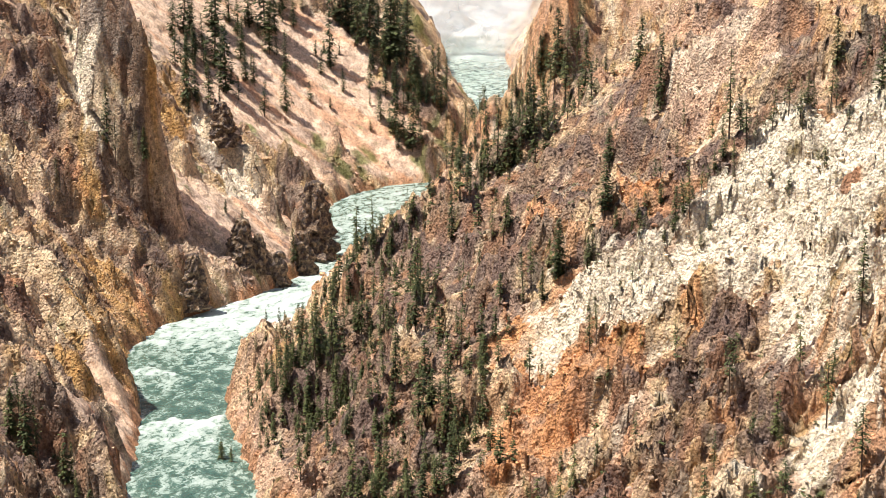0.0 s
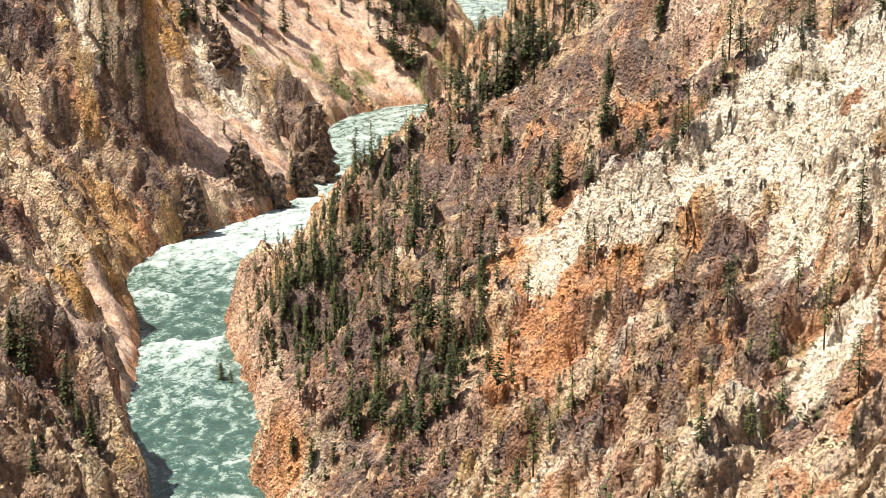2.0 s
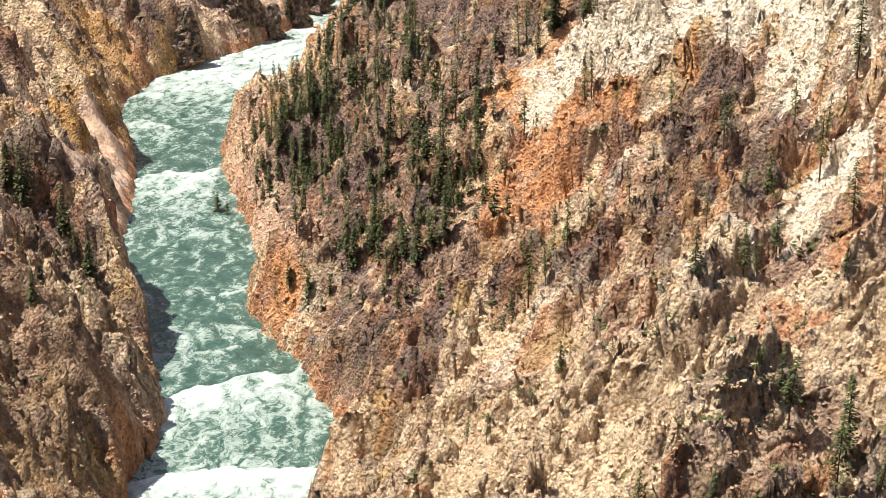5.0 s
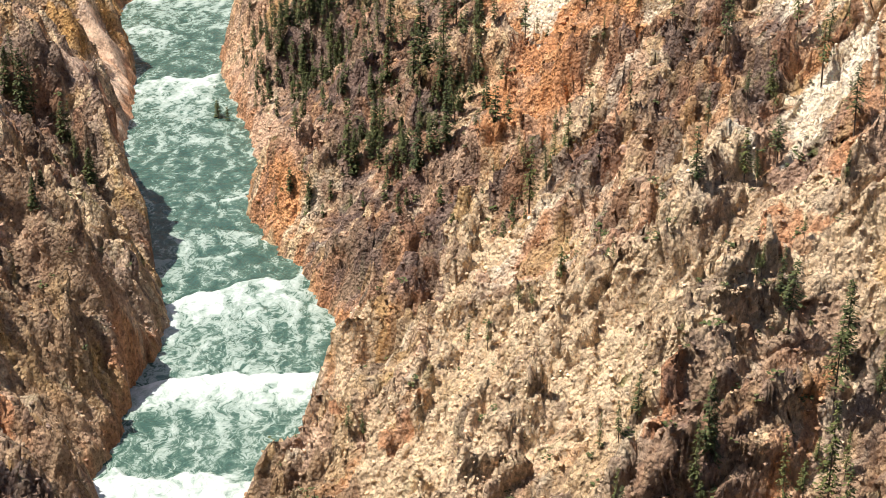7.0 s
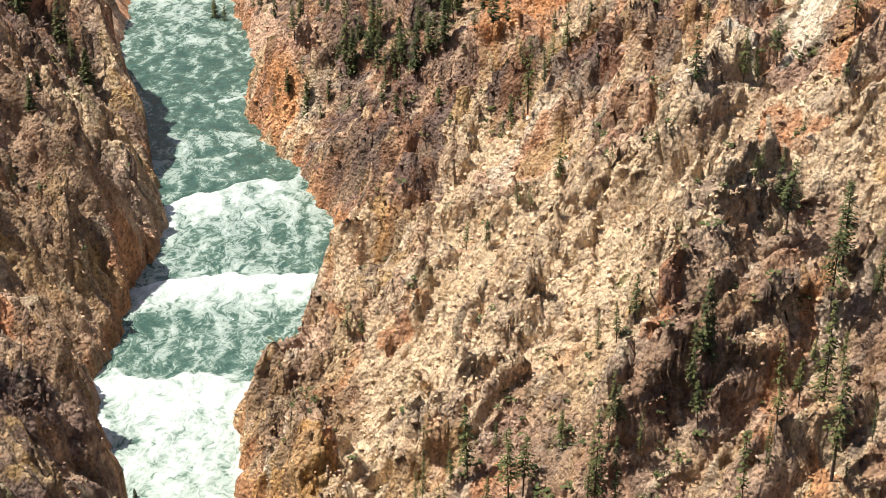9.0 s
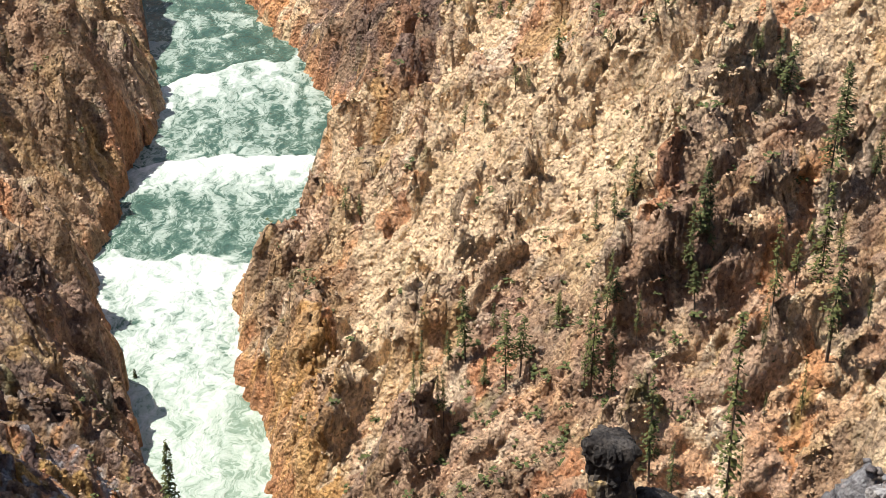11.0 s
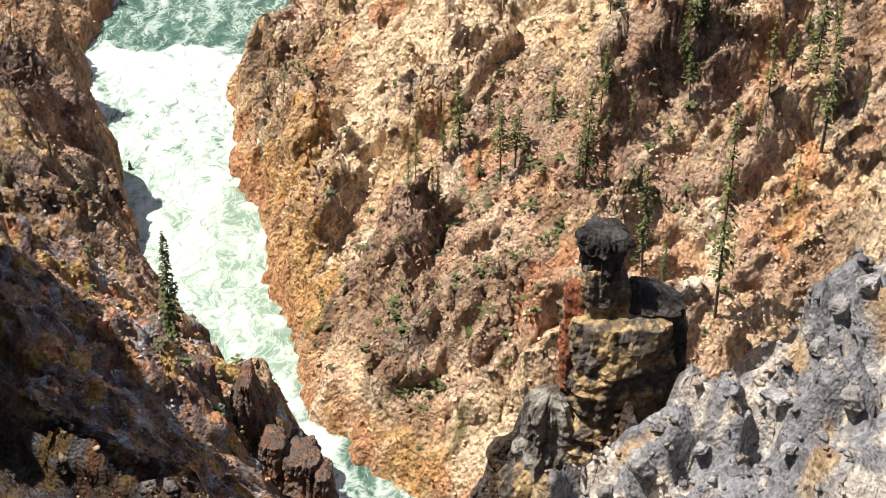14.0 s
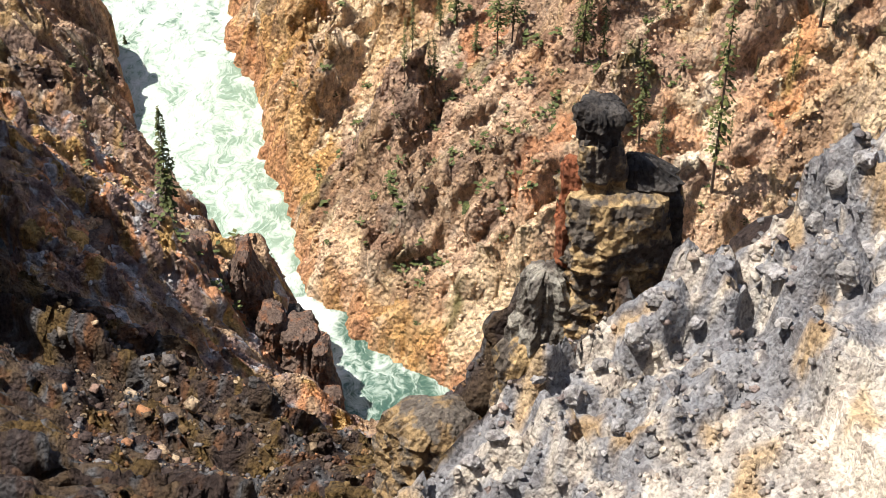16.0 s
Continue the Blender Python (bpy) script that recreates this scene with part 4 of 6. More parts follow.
def water_material():
    m, t, b = material("river_water")
    a = t.nodes.new("ShaderNodeAttribute")
    a.attribute_name = "foam"
    g = t.nodes.new("ShaderNodeNewGeometry")
    # eddies bend the streaks of foam
    eddy = node(t, "ShaderNodeTexNoise", Scale=0.16, Detail=3, Roughness=0.55)
    t.links.new(g.outputs["Position"], eddy.inputs["Vector"])
    bend = t.nodes.new("ShaderNodeVectorMath")
    bend.operation = "MULTIPLY_ADD"
    bend.inputs[1].default_value = (9, 9, 0)
    t.links.new(eddy.outputs["Color"], bend.inputs[0])
    t.links.new(g.outputs["Position"], bend.inputs[2])
    along = t.nodes.new("ShaderNodeMapping")
    along.inputs["Scale"].default_value = (1.0, 0.5, 1)
    along.inputs["Rotation"].default_value = (0, 0, radians(-12))
    t.links.new(bend.outputs[0], along.inputs[0])
    wide, thread, fine = node(t, "ShaderNodeTexNoise", Scale=0.3, Detail=4, Roughness=0.55), node(t, "ShaderNodeTexNoise", Scale=0.62, Detail=3, Roughness=0.5), node(t, "ShaderNodeTexNoise", Scale=2.1, Detail=6, Roughness=0.62)
    for n in (wide, thread, fine):
        t.links.new(along.outputs[0], n.inputs["Vector"])
    # threads of foam run where the middle noise crosses its mean
    off = t.nodes.new("ShaderNodeMath")
    off.operation = "SUBTRACT"
    off.inputs[1].default_value = 0.5
    t.links.new(thread.outputs[0], off.inputs[0])
    size = t.nodes.new("ShaderNodeMath")
    size.operation = "ABSOLUTE"
    t.links.new(off.outputs[0], size.inputs[0])
    total = a.outputs["Fac"]
    for source, amount in ((wide.outputs[0], 0.7), (size.outputs[0], -1.1), (fine.outputs[0], 0.8)):
        f = t.nodes.new("ShaderNodeMath")
        f.operation = "MULTIPLY_ADD"
        f.inputs[1].default_value = amount
        t.links.new(source, f.inputs[0])
        t.links.new(total, f.inputs[2])
        total = f.outputs[0]
    half = t.nodes.new("ShaderNodeMath")
    half.operation = "MULTIPLY"
    half.inputs[1].default_value = 0.5
    t.links.new(total, half.inputs[0])
    # foam 0.25 is calm water, 0.85 a rapid; the noises add about 0.6
    white = ramp(t, half.outputs[0], (0.5, (0, 0, 0)), (0.6, (0.28, 0.28, 0.28)), (0.8, (1, 1, 1)))
    deep = ramp(t, half.outputs[0], (0.28, (0.03, 0.066, 0.053)), (0.44, (0.044, 0.092, 0.072)), (0.62, (0.17, 0.25, 0.19)))
    k = t.nodes.new("ShaderNodeAttribute")
    k.attribute_name = "milk"
    deep = mix(t, "MIX", k.outputs["Fac"], deep, ramp(t, half.outputs[0], (0.3, (0.09, 0.155, 0.11)), (0.6, (0.26, 0.34, 0.26))))
    t.links.new(mix(t, "MIX", white, deep, (0.63, 0.66, 0.64)), b.inputs["Base Color"])
    t.links.new(ramp(t, white, (0, (0.15, 0.15, 0.15)), (0.5, (0.7, 0.7, 0.7))), b.inputs["Roughness"])
    b.inputs["Specular IOR Level"].default_value = 0.3
    bump = node(t, "ShaderNodeBump", Strength=0.6, Distance=0.5)
    t.links.new(total, bump.inputs["Height"])
    t.links.new(bump.outputs[0], b.inputs["Normal"])
    return m


WATER = water_material()


def leaf_material(name, low, high, rough=0.7):
    m, t, b = material(name)
    g, o = t.nodes.new("ShaderNodeNewGeometry"), t.nodes.new("ShaderNodeObjectInfo")
    n = node(t, "ShaderNodeTexNoise", Scale=1.3, Detail=4, Roughness=0.7)
    t.links.new(g.outputs["Position"], n.inputs["Vector"])
    base = ramp(t, n.outputs[0], (0.3, low), (0.7, high))
    base = mix(t, "MULTIPLY", 0.7, base, ramp(t, g.outputs["Random Per Island"], (0.0, (0.55, 0.55, 0.55)), (1.0, (1.35, 1.35, 1.25))))
    base = mix(t, "MULTIPLY", 0.8, base, ramp(t, o.outputs["Random"], (0.0, (0.7, 0.75, 0.75)), (1.0, (1.3, 1.2, 1.0))))
    t.links.new(base, b.inputs["Base Color"])
    b.inputs["Roughness"].default_value = rough
    b.inputs["Specular IOR Level"].default_value = 0.2
    return m


NEEDLES = leaf_material("fir_needles", (0.032, 0.044, 0.02), (0.10, 0.112, 0.04))
PINE = leaf_material("pine_needles", (0.04, 0.05, 0.02), (0.12, 0.13, 0.045))
BRUSH = leaf_material("brush_leaves", (0.05, 0.065, 0.025), (0.13, 0.14, 0.05))
BARK = leaf_material("bark", (0.07, 0.05, 0.042), (0.17, 0.13, 0.11), 0.9)
DEADWOOD = leaf_material("dead_wood", (0.2, 0.17, 0.15), (0.36, 0.33, 0.30), 0.9)
STONE = rock_material("loose_stone", "tint", grainy=1.6, relief=0.4)
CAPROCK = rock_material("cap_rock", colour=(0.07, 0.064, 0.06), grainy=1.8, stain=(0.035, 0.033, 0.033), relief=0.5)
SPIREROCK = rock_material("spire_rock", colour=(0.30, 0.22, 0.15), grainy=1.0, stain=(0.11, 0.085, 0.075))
PILLAR = rock_material("pillar_rock", colour=(0.40, 0.29, 0.15), grainy=1.7, stain=(0.11, 0.095, 0.08), relief=0.4, stained=0.47)
RUSTROCK = rock_material("rust_rock", colour=(0.33, 0.12, 0.06), grainy=1.6)
CRAGROCK = rock_material("crag_rock", colour=(0.27, 0.19, 0.10), grainy=1.8, stain=(0.12, 0.105, 0.09), relief=0.5)
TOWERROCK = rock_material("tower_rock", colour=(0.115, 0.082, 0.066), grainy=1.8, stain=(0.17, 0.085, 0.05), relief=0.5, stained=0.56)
GREYCRAG = rock_material("grey_crag", colour=(0.25, 0.24, 0.21), grainy=2.0, stain=(0.10, 0.09, 0.08), relief=0.4)
GREYROCK = rock_material("grey_rock", colour=(0.30, 0.295, 0.30), grainy=2.6, stain=(0.22, 0.215, 0.21), relief=0.35)


def spray_material():
    """Drifting water drops: thin, white, lit from behind as well."""
    m, t, b = material("falls_spray")
    t.nodes.remove(b)
    c = t.nodes.new("ShaderNodeTexCoord")
    n = node(t, "ShaderNodeTexNoise", Scale=2.6, Detail=6, Roughness=0.6)
    t.links.new(c.outputs["Generated"], n.inputs["Vector"])
    a = t.nodes.new("ShaderNodeAttribute")
    a.attribute_name = "thick"
    mul = t.nodes.new("ShaderNodeMath")
    mul.operation = "MULTIPLY"
    t.links.new(a.outputs["Fac"], mul.inputs[0])
    t.links.new(ramp(t, n.outputs[0], (0.25, (0.35, 0.35, 0.35)), (0.65, (1, 1, 1))), mul.inputs[1])
    d, s, clear = node(t, "ShaderNodeBsdfDiffuse", Color=(0.9, 0.92, 0.95, 1)), node(t, "ShaderNodeBsdfTranslucent", Color=(0.95, 0.96, 0.97, 1)), t.nodes.new("ShaderNodeBsdfTransparent")
    both, out = node(t, "ShaderNodeMixShader", Fac=0.6), t.nodes.new("ShaderNodeMixShader")
    t.links.new(d.outputs[0], both.inputs[1]), t.links.new(s.outputs[0], both.inputs[2])
    t.links.new(mul.outputs[0], out.inputs[0]), t.links.new(clear.outputs[0], out.inputs[1]), t.links.new(both.outputs[0], out.inputs[2])
    t.links.new(out.outputs[0], t.nodes["Material Output"].inputs[0])
    return m


SPRAY = spray_material()


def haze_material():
    m, t, b = material("glowing_haze")
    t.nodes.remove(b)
    # emits its own light in place of sunlight scattered by the mist
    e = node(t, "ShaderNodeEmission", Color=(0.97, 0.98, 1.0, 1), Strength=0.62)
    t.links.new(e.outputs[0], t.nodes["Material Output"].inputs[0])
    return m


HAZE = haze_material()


# ---- the large structure ----
def spread(*parts):
    """Coordinates from stretches of (start, end, step)."""
    out = [np.arange(a, b, s) for a, b, s in parts]
    return np.concatenate(out + [[parts[-1][1]]])


def sheet(name, grids, mat):
    """One mesh from several grids, each of x, y, z, the quads to keep, and its float or colour layers."""
    places, faces, values, count = [], [], {}, 0
    for px, py, pz, keep, layers in grids:
        rows, cols = px.shape
        i = np.arange(rows * cols).reshape(rows, cols)
        quads = np.stack([i[:-1, :-1], i[:-1, 1:], i[1:, 1:], i[1:, :-1]], -1)[keep[:-1, :-1]]
        if not len(quads):
            continue
        used = np.zeros(rows * cols, bool)
        used[quads.ravel()] = True
        faces.append((np.cumsum(used) - 1)[quads] + count)
        places.append(np.stack([px, py, pz], -1).reshape(-1, 3)[used])
        count += len(places[-1])
        for key, value in layers.items():
            values.setdefault(key, []).append(value.reshape(rows * cols, -1)[used])
    quads, co = np.concatenate(faces).astype(np.int32), np.concatenate(places).astype(np.float32)
    me = bpy.data.meshes.new(name)
    me.vertices.add(len(co))
    me.vertices.foreach_set("co", co.ravel())
    me.loops.add(quads.size)
    me.loops.foreach_set("vertex_index", quads.ravel())
    me.polygons.add(len(quads))
    me.polygons.foreach_set("loop_start", np.arange(0, quads.size, 4, dtype=np.int32))
    me.polygons.foreach_set("loop_total", np.full(len(quads), 4, np.int32))
    me.update(calc_edges=True)
    for key, value in values.items():
        value = np.concatenate(value)
        if value.shape[1] == 3:
            at = me.attributes.new(key, "FLOAT_COLOR", "POINT")
            at.data.foreach_set("color", np.concatenate([value, np.ones((len(value), 1))], 1).astype(np.float32).ravel())
        else:
            at = me.attributes.new(key, "FLOAT", "POINT")
            at.data.foreach_set("value", value.astype(np.float32).ravel())
    me.materials.append(mat)
    return new(name, me)


CREAM, CHALK, RUST, PINK, DARK, OCHRE, GREY, GRASS, UMBER, PALE, SAND, ORANGE, AMBER, BROWN = [np.array(c) for c in (
    (0.63, 0.465, 0.285), (0.86, 0.765, 0.60), (0.54, 0.27, 0.14), (0.57, 0.385, 0.27), (0.15, 0.106, 0.095), (0.40, 0.26, 0.10), (0.31, 0.315, 0.335), (0.12, 0.14, 0.035), (0.34, 0.235, 0.15), (0.74, 0.575, 0.385), (0.60, 0.445, 0.33), (0.62, 0.30, 0.13), (0.52, 0.30, 0.11), (0.26, 0.16, 0.122))]


def blend(c, other, w):
    return c + (other - c) * np.clip(w, 0, 1)[..., None]


def patches(spots, x, y):
    """How much a place belongs to a set of round patches, with frayed edges."""
    out = np.zeros(np.shape(x))
    for cx, cy, r in spots:
        near = (np.abs(x - cx) < 2.2 * r) & (np.abs(y - cy) < 2.2 * r)
        if near.any():
            out[near] = np.maximum(out[near], np.exp(-((x[near] - cx) ** 2 + (y[near] - cy) ** 2) / (r * r)))
    return out


def lies_in(rings, x, y):
    out = np.zeros(np.shape(x), bool)
    for ring in rings:
        rx, ry = [p[0] for p in ring], [p[1] for p in ring]
        near = (x > min(rx)) & (x < max(rx)) & (y > min(ry)) & (y < max(ry))
        if near.any():
            out[near] |= within(ring, x[near], y[near])
    return out


def tint(x, y, z, rough, ledge, left, d, s):
    """The rock's own colour: beds and stains, with shade painted in on the lower left wall."""
    wx, wy = x + 5 * grain(x / 12, y / 12, 70), y + 5 * grain(x / 12, y / 12, 71)
    fray = 0.35 * cloud(x / 6, y / 6, 3, 73) + 0.25 * cloud(s / 3, d / 12, 2, 74) + 0.16 * cloud(s / 1.5, d / 5, 2, 77)
    c = np.broadcast_to(CREAM, (*x.shape, 3)).copy()
    c = blend(c, UMBER, left * 0.45 * step(-0.1, 0.4, cloud(s / 14, d / 60, 3, 69)))
    # half shade of the lower left wall, put into the tint as umber
    c = blend(c, 0.85 * UMBER, 0.75 * left * step(310, 265, y) * step(-0.3, 0.3, cloud(s / 9, d / 30, 3, 68)))
    c = blend(c, OCHRE, left * 0.6 * step(0.0, 0.4, cloud(s / 5, d / 50, 2, 66)))
    c = blend(c, DARK, left * 0.45 * step(0.2, 0.5, cloud(s / 4, d / 45, 2, 67)))
    c = blend(c, PINK, 0.9 * step(-0.2, 0.35, cloud(wx / 20, wy / 20, 3, 72)))
    flow = d + 5 * grain(x / 8, y / 8, 76)
    c = blend(c, CHALK, ~left * 0.6 * step(0.25, 0.55, cloud(s / 4.5, flow / 34, 3, 116)))
    c = blend(c, RUST, ~left * 0.55 * step(0.15, 0.5, cloud(s / 6, flow / 40, 3, 117)))
    c = blend(c, OCHRE, 0.6 * step(0.15, 0.45, cloud(wx / 11, wy / 11, 3, 81)))
    c = blend(c, RUST, (0.6 - 0.3 * left) * step(0.25, 0.6, cloud(wx / 12, wy / 12, 3, 75)))
    c = blend(c, PINK, 0.9 * step(0.3, 0.7, patches(PINK_ROCK, wx, wy) + fray))
    c = blend(c, CHALK, 0.97 * step(0.12, 0.42, patches(CHALK_ROCK, wx, wy) + fray))
    c = blend(c, PALE, 0.95 * step(0.2, 0.55, patches(CHALK_ROCK_LOW, wx, wy) + fray))
    c = blend(c, RUST, 0.85 * step(0.3, 0.75, patches(RUST_ROCK + RUST_ROCK_LOW, wx, wy) + fray))
    c = blend(c, OCHRE, 0.8 * step(0.3, 0.8, patches(OCHRE_ROCK, wx, wy) + fray))
    dark = step(0.22, 0.6, patches(DARK_ROCK + DARK_ROCK_HIGH + DARK_ROCK_MID, wx, wy) + 0.6 * patches(DARK_ROCK_LOW, wx, wy) + patches(DARK_ROCK_LEFT, wx, wy) + fray)
    c = blend(c, PALE, 0.25 * ~left * step(240, 195, y + 8 * grain(x / 12, y / 12, 138)))
    # the larger beds, with broken edges
    bx = x + 2.4 * grain(x / 8, y / 8, 131) + 1.1 * grain(x / 2.6, y / 2.6, 132) + 0.5 * grain(x / 0.9, y / 0.9, 135)
    by = y + 2.4 * grain(x / 8, y / 8, 133) + 1.1 * grain(x / 2.6, y / 2.6, 134) + 0.5 * grain(x / 0.9, y / 0.9, 136)
    worn = 0.55 + 0.45 * step(-0.3, 0.15, cloud(s / 3.5, d / 8, 3, 137))
    white = lies_in(CHALK_BEDS + CHALK_BEDS_B, bx, by)
    for rings, colour, much in ((BROWN_BEDS + BROWN_BEDS_B, BROWN, 0.6), (UMBER_BEDS, UMBER, 0.8), (PINK_BEDS, PINK, 0.85), (PALE_BEDS + PALE_BEDS_B, PALE, 0.9), (SAND_BEDS, SAND, 0.9), (OCHRE_BEDS, AMBER, 0.85),
                                (ORANGE_BEDS + ORANGE_BEDS_B, ORANGE, 0.85), (RED_BEDS, RUST, 0.85)):
        inside = lies_in(rings, bx, by)
        c = blend(c, colour, much * worn * inside)
        dark = dark * (1 - 0.75 * inside)
    c = blend(c, CHALK, 0.95 * worn * white)
    dark = np.where(white, 0.1 * dark, np.maximum(0.75 * dark, 0.9 * lies_in(HIGH_BEDS + DARK_BEDS + DARK_BEDS_B + DARK_BEDS_C, bx, by)))
    ribs = left * step(300, 340, y)
    c = blend(c, PALE, 0.75 * ribs * step(0.18, 0.42, cloud(s / 6, d / 60, 3, 121)))
    c = blend(c, DARK, 0.75 * ribs * step(0.12, 0.4, cloud(s / 7, flow / 22, 3, 122)))
    fan = blend(np.broadcast_to(SAND, c.shape), np.array((0.40, 0.31, 0.25)), 0.7 * step(-0.1, 0.35, cloud(s / 6, d / 70, 3, 123)))
    fan = blend(fan, RUST, 0.6 * step(0.25, 0.5, cloud(s / 8, d / 60, 2, 124)))
    c = blend(c, fan, 0.9 * step(-0.2, -0.7, rough))
    crag = 0.6 * cloud(wx / 5, wy / 5, 3, 84) + 0.5 * cloud(s / 1.8, d / 5.5, 2, 83)
    c = blend(c, DARK, np.maximum(dark * (1 - 0.8 * step(0.25, 0.6, patches(CHALK_ROCK + CHALK_ROCK_LOW, wx, wy))) * step(-0.4, 0.15, crag + 0.4 * np.maximum(rough, 0)), 0.55 * ~white * (1 - step(0.1, 0.4, patches(CHALK_ROCK, wx, wy))) * step(0.25, 0.7, rough) * step(0.05, 0.4, crag)))
    c = blend(c, UMBER, 0.6 * dark * step(0.0, 0.35, cloud(s / 4, d / 9, 2, 86)))
    c = blend(c, 0.6 * RUST, 0.6 * dark * step(0.1, 0.4, cloud(s / 5, d / 8, 3, 82)))
    c = blend(c, GRASS, 0.8 * step(0.3, 0.8, patches(GRASS_PATCH, wx, wy) + 1.3 * fray))
    # damp rust line along the water
    c = blend(c, np.array((0.60, 0.31, 0.11)), ~left * step(300, 240, y) * 0.5 * step(5.0, 1.2, d + 4 * cloud(s / 4, d / 9, 3, 119)) * step(-0.5, 0.3, cloud(x / 2.2, y / 2.2, 3, 120)))
    c = blend(c, 0.8 * RUST, 0.85 * step(3.0, 0.8, d + 1.6 * grain(x / 2.5, y / 2.5, 85)) * step(-0.35, 0.2, cloud(x / 9, y / 9, 2, 88)))
    # shade on the near left cliff, painted as dark rock colour
    c = blend(c, DARK, 0.75 * left * step(260, 225, y) * step(-0.3, 0.2, cloud(x / 3.5, y / 3.5, 3, 87)))
    # broken rock on the near spurs, with rust, grey and ochre veins, shade painted in
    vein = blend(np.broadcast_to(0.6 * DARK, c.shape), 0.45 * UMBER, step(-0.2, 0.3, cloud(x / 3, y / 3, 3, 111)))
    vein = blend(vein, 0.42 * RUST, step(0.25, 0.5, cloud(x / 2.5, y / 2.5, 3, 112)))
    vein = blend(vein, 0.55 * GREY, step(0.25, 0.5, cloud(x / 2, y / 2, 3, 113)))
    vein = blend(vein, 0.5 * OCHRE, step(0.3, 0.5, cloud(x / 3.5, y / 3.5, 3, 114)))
    # shade in the tint: darker up to y 122, brightened beyond against deep shadow
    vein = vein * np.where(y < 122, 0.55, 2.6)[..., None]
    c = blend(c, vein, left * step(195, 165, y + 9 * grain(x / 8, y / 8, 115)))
    # the grey ledge with its pale gravel
    far = nearest(LEDGE, x, y)[0] + 4 * cloud(x / 7, y / 7, 2, 89)
    grit = blend(np.broadcast_to(0.62 * GREY, c.shape), np.array((0.49, 0.445, 0.38)), step(8, 15, far) + 0.8 * step(0.15, 0.4, cloud(x / 2.2, y / 2.2, 3, 90)))
    grit = blend(grit, OCHRE, 0.6 * step(0.35, 0.6, cloud(x / 3, y / 3, 2, 95)))
    c = np.where(ledge[..., None], grit, c)
    # plateau woods and turf far above
    return blend(c, np.array((0.05, 0.06, 0.03)), step(215, 245, z))


# stretches of the canyon, with a finer mesh where the camera is near: y from, y to, half width, mesh
BANDS = [(-20, 28, 45, 0.6), (28, 76, 45, 0.27), (76, 110, 45, 0.34), (110, 250, 75, 0.34), (250, 430, 118, 0.5), (430, 700, 190, 0.9), (700, 960, 250, 1.2), (960, 1500, 380, 3.0)]
walls = {"left": [], "right": [], "near": [], "ledge": []}


def stretch(xs, ys, fine=True):
    x, y = np.meshgrid(xs, ys)
    z, rough, ledge, left, bank, run = form(x, y)
    col = tint(x, y, z, rough, ledge, left, bank, run)
    push = step(0.3, 4, bank) * np.where(ledge, 0.3, 1.0) * fine
    dx = push * (0.5 * grain(z / 3.1 + x / 9, y / 5, 91) + 0.22 * grain(z / 1.3 + x / 1.9, y / 1.7 - z / 2.1, 92))
    dy = push * (0.5 * grain(z / 3.3 + y / 9, x / 5, 93) + 0.22 * grain(z / 1.4 - y / 1.8, x / 1.7 + z / 2.3, 94))
    steep = np.clip(np.hypot(*np.gradient(z, ys, xs)) - 1.2, 0, 2.5) * push
    dx, dy = dx + 0.5 * steep * cloud(z / 7 + x / 11, y / 9, 2, 97), dy + 0.5 * steep * cloud(z / 6 + y / 11, x / 9, 2, 98)
    near = left & ~ledge & (y < 132)
    for name, keep in (("left", left & ~ledge & ~near), ("right", ~left & ~ledge), ("near", near), ("ledge", ledge)):
        walls[name].append((x + dx, y + dy, z, keep, {"tint": col, "rugged": np.where(rough < 0, 1 + 0.75 * rough, 1.0)}))


for y0, y1, reach, mesh in BANDS:
    ys = np.append(np.arange(y0, y1, mesh), y1 + 0.6 * mesh)
    stretch(np.append(np.arange(-reach, reach, mesh), reach + 0.6 * mesh), ys)
    coarse = np.append(np.arange(y0, y1, 9), y1)
    for flip in (-1, 1):
        stretch(np.sort(flip * np.concatenate([np.arange(reach, reach + 120, 5), np.arange(reach + 120, 1601, 40)])), coarse, False)
stretch(np.arange(-1600, 1601, 40), np.append(np.arange(-900, -20, 20), -19.5), False)
stretch(np.arange(-1600, 1601, 40), np.append(np.arange(1499, 3200, 50), 3200), False)
for side, name, mat, label, kind in (("left", "canyon_wall_left", WALL, "steep rock wall of brown, ochre and cream cliffs above the river", "canyon wall"),
                                     ("right", "canyon_wall_right", WALL, "sunlit rock slope of cream, rust and dark crags above the river", "canyon wall"),
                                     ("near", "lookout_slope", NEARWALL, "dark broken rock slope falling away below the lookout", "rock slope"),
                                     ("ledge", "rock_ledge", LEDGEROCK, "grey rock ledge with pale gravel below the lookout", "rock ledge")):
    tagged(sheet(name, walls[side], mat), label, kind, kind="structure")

# how white the water runs, by the way up the canyon
WHITEWATER = [(150, 0.3), (180, 0.3), (188, 0.2), (210, 0.2), (232, 0.3), (274, 0.5), (279, 0.15), (293, 0.2), (312, 0.5), (325, 0.4), (350, 0.45), (354, 0.05), (372, 0.1), (382, 0.02),
              (412, 0.02), (428, 0.1), (440, 0.35), (476, 0.3), (486, 0.15), (530, 0.22), (560, 0.5), (590, 0.95), (655, 0.9), (700, 0.4), (830, 0.4), (1000, 0.35)]
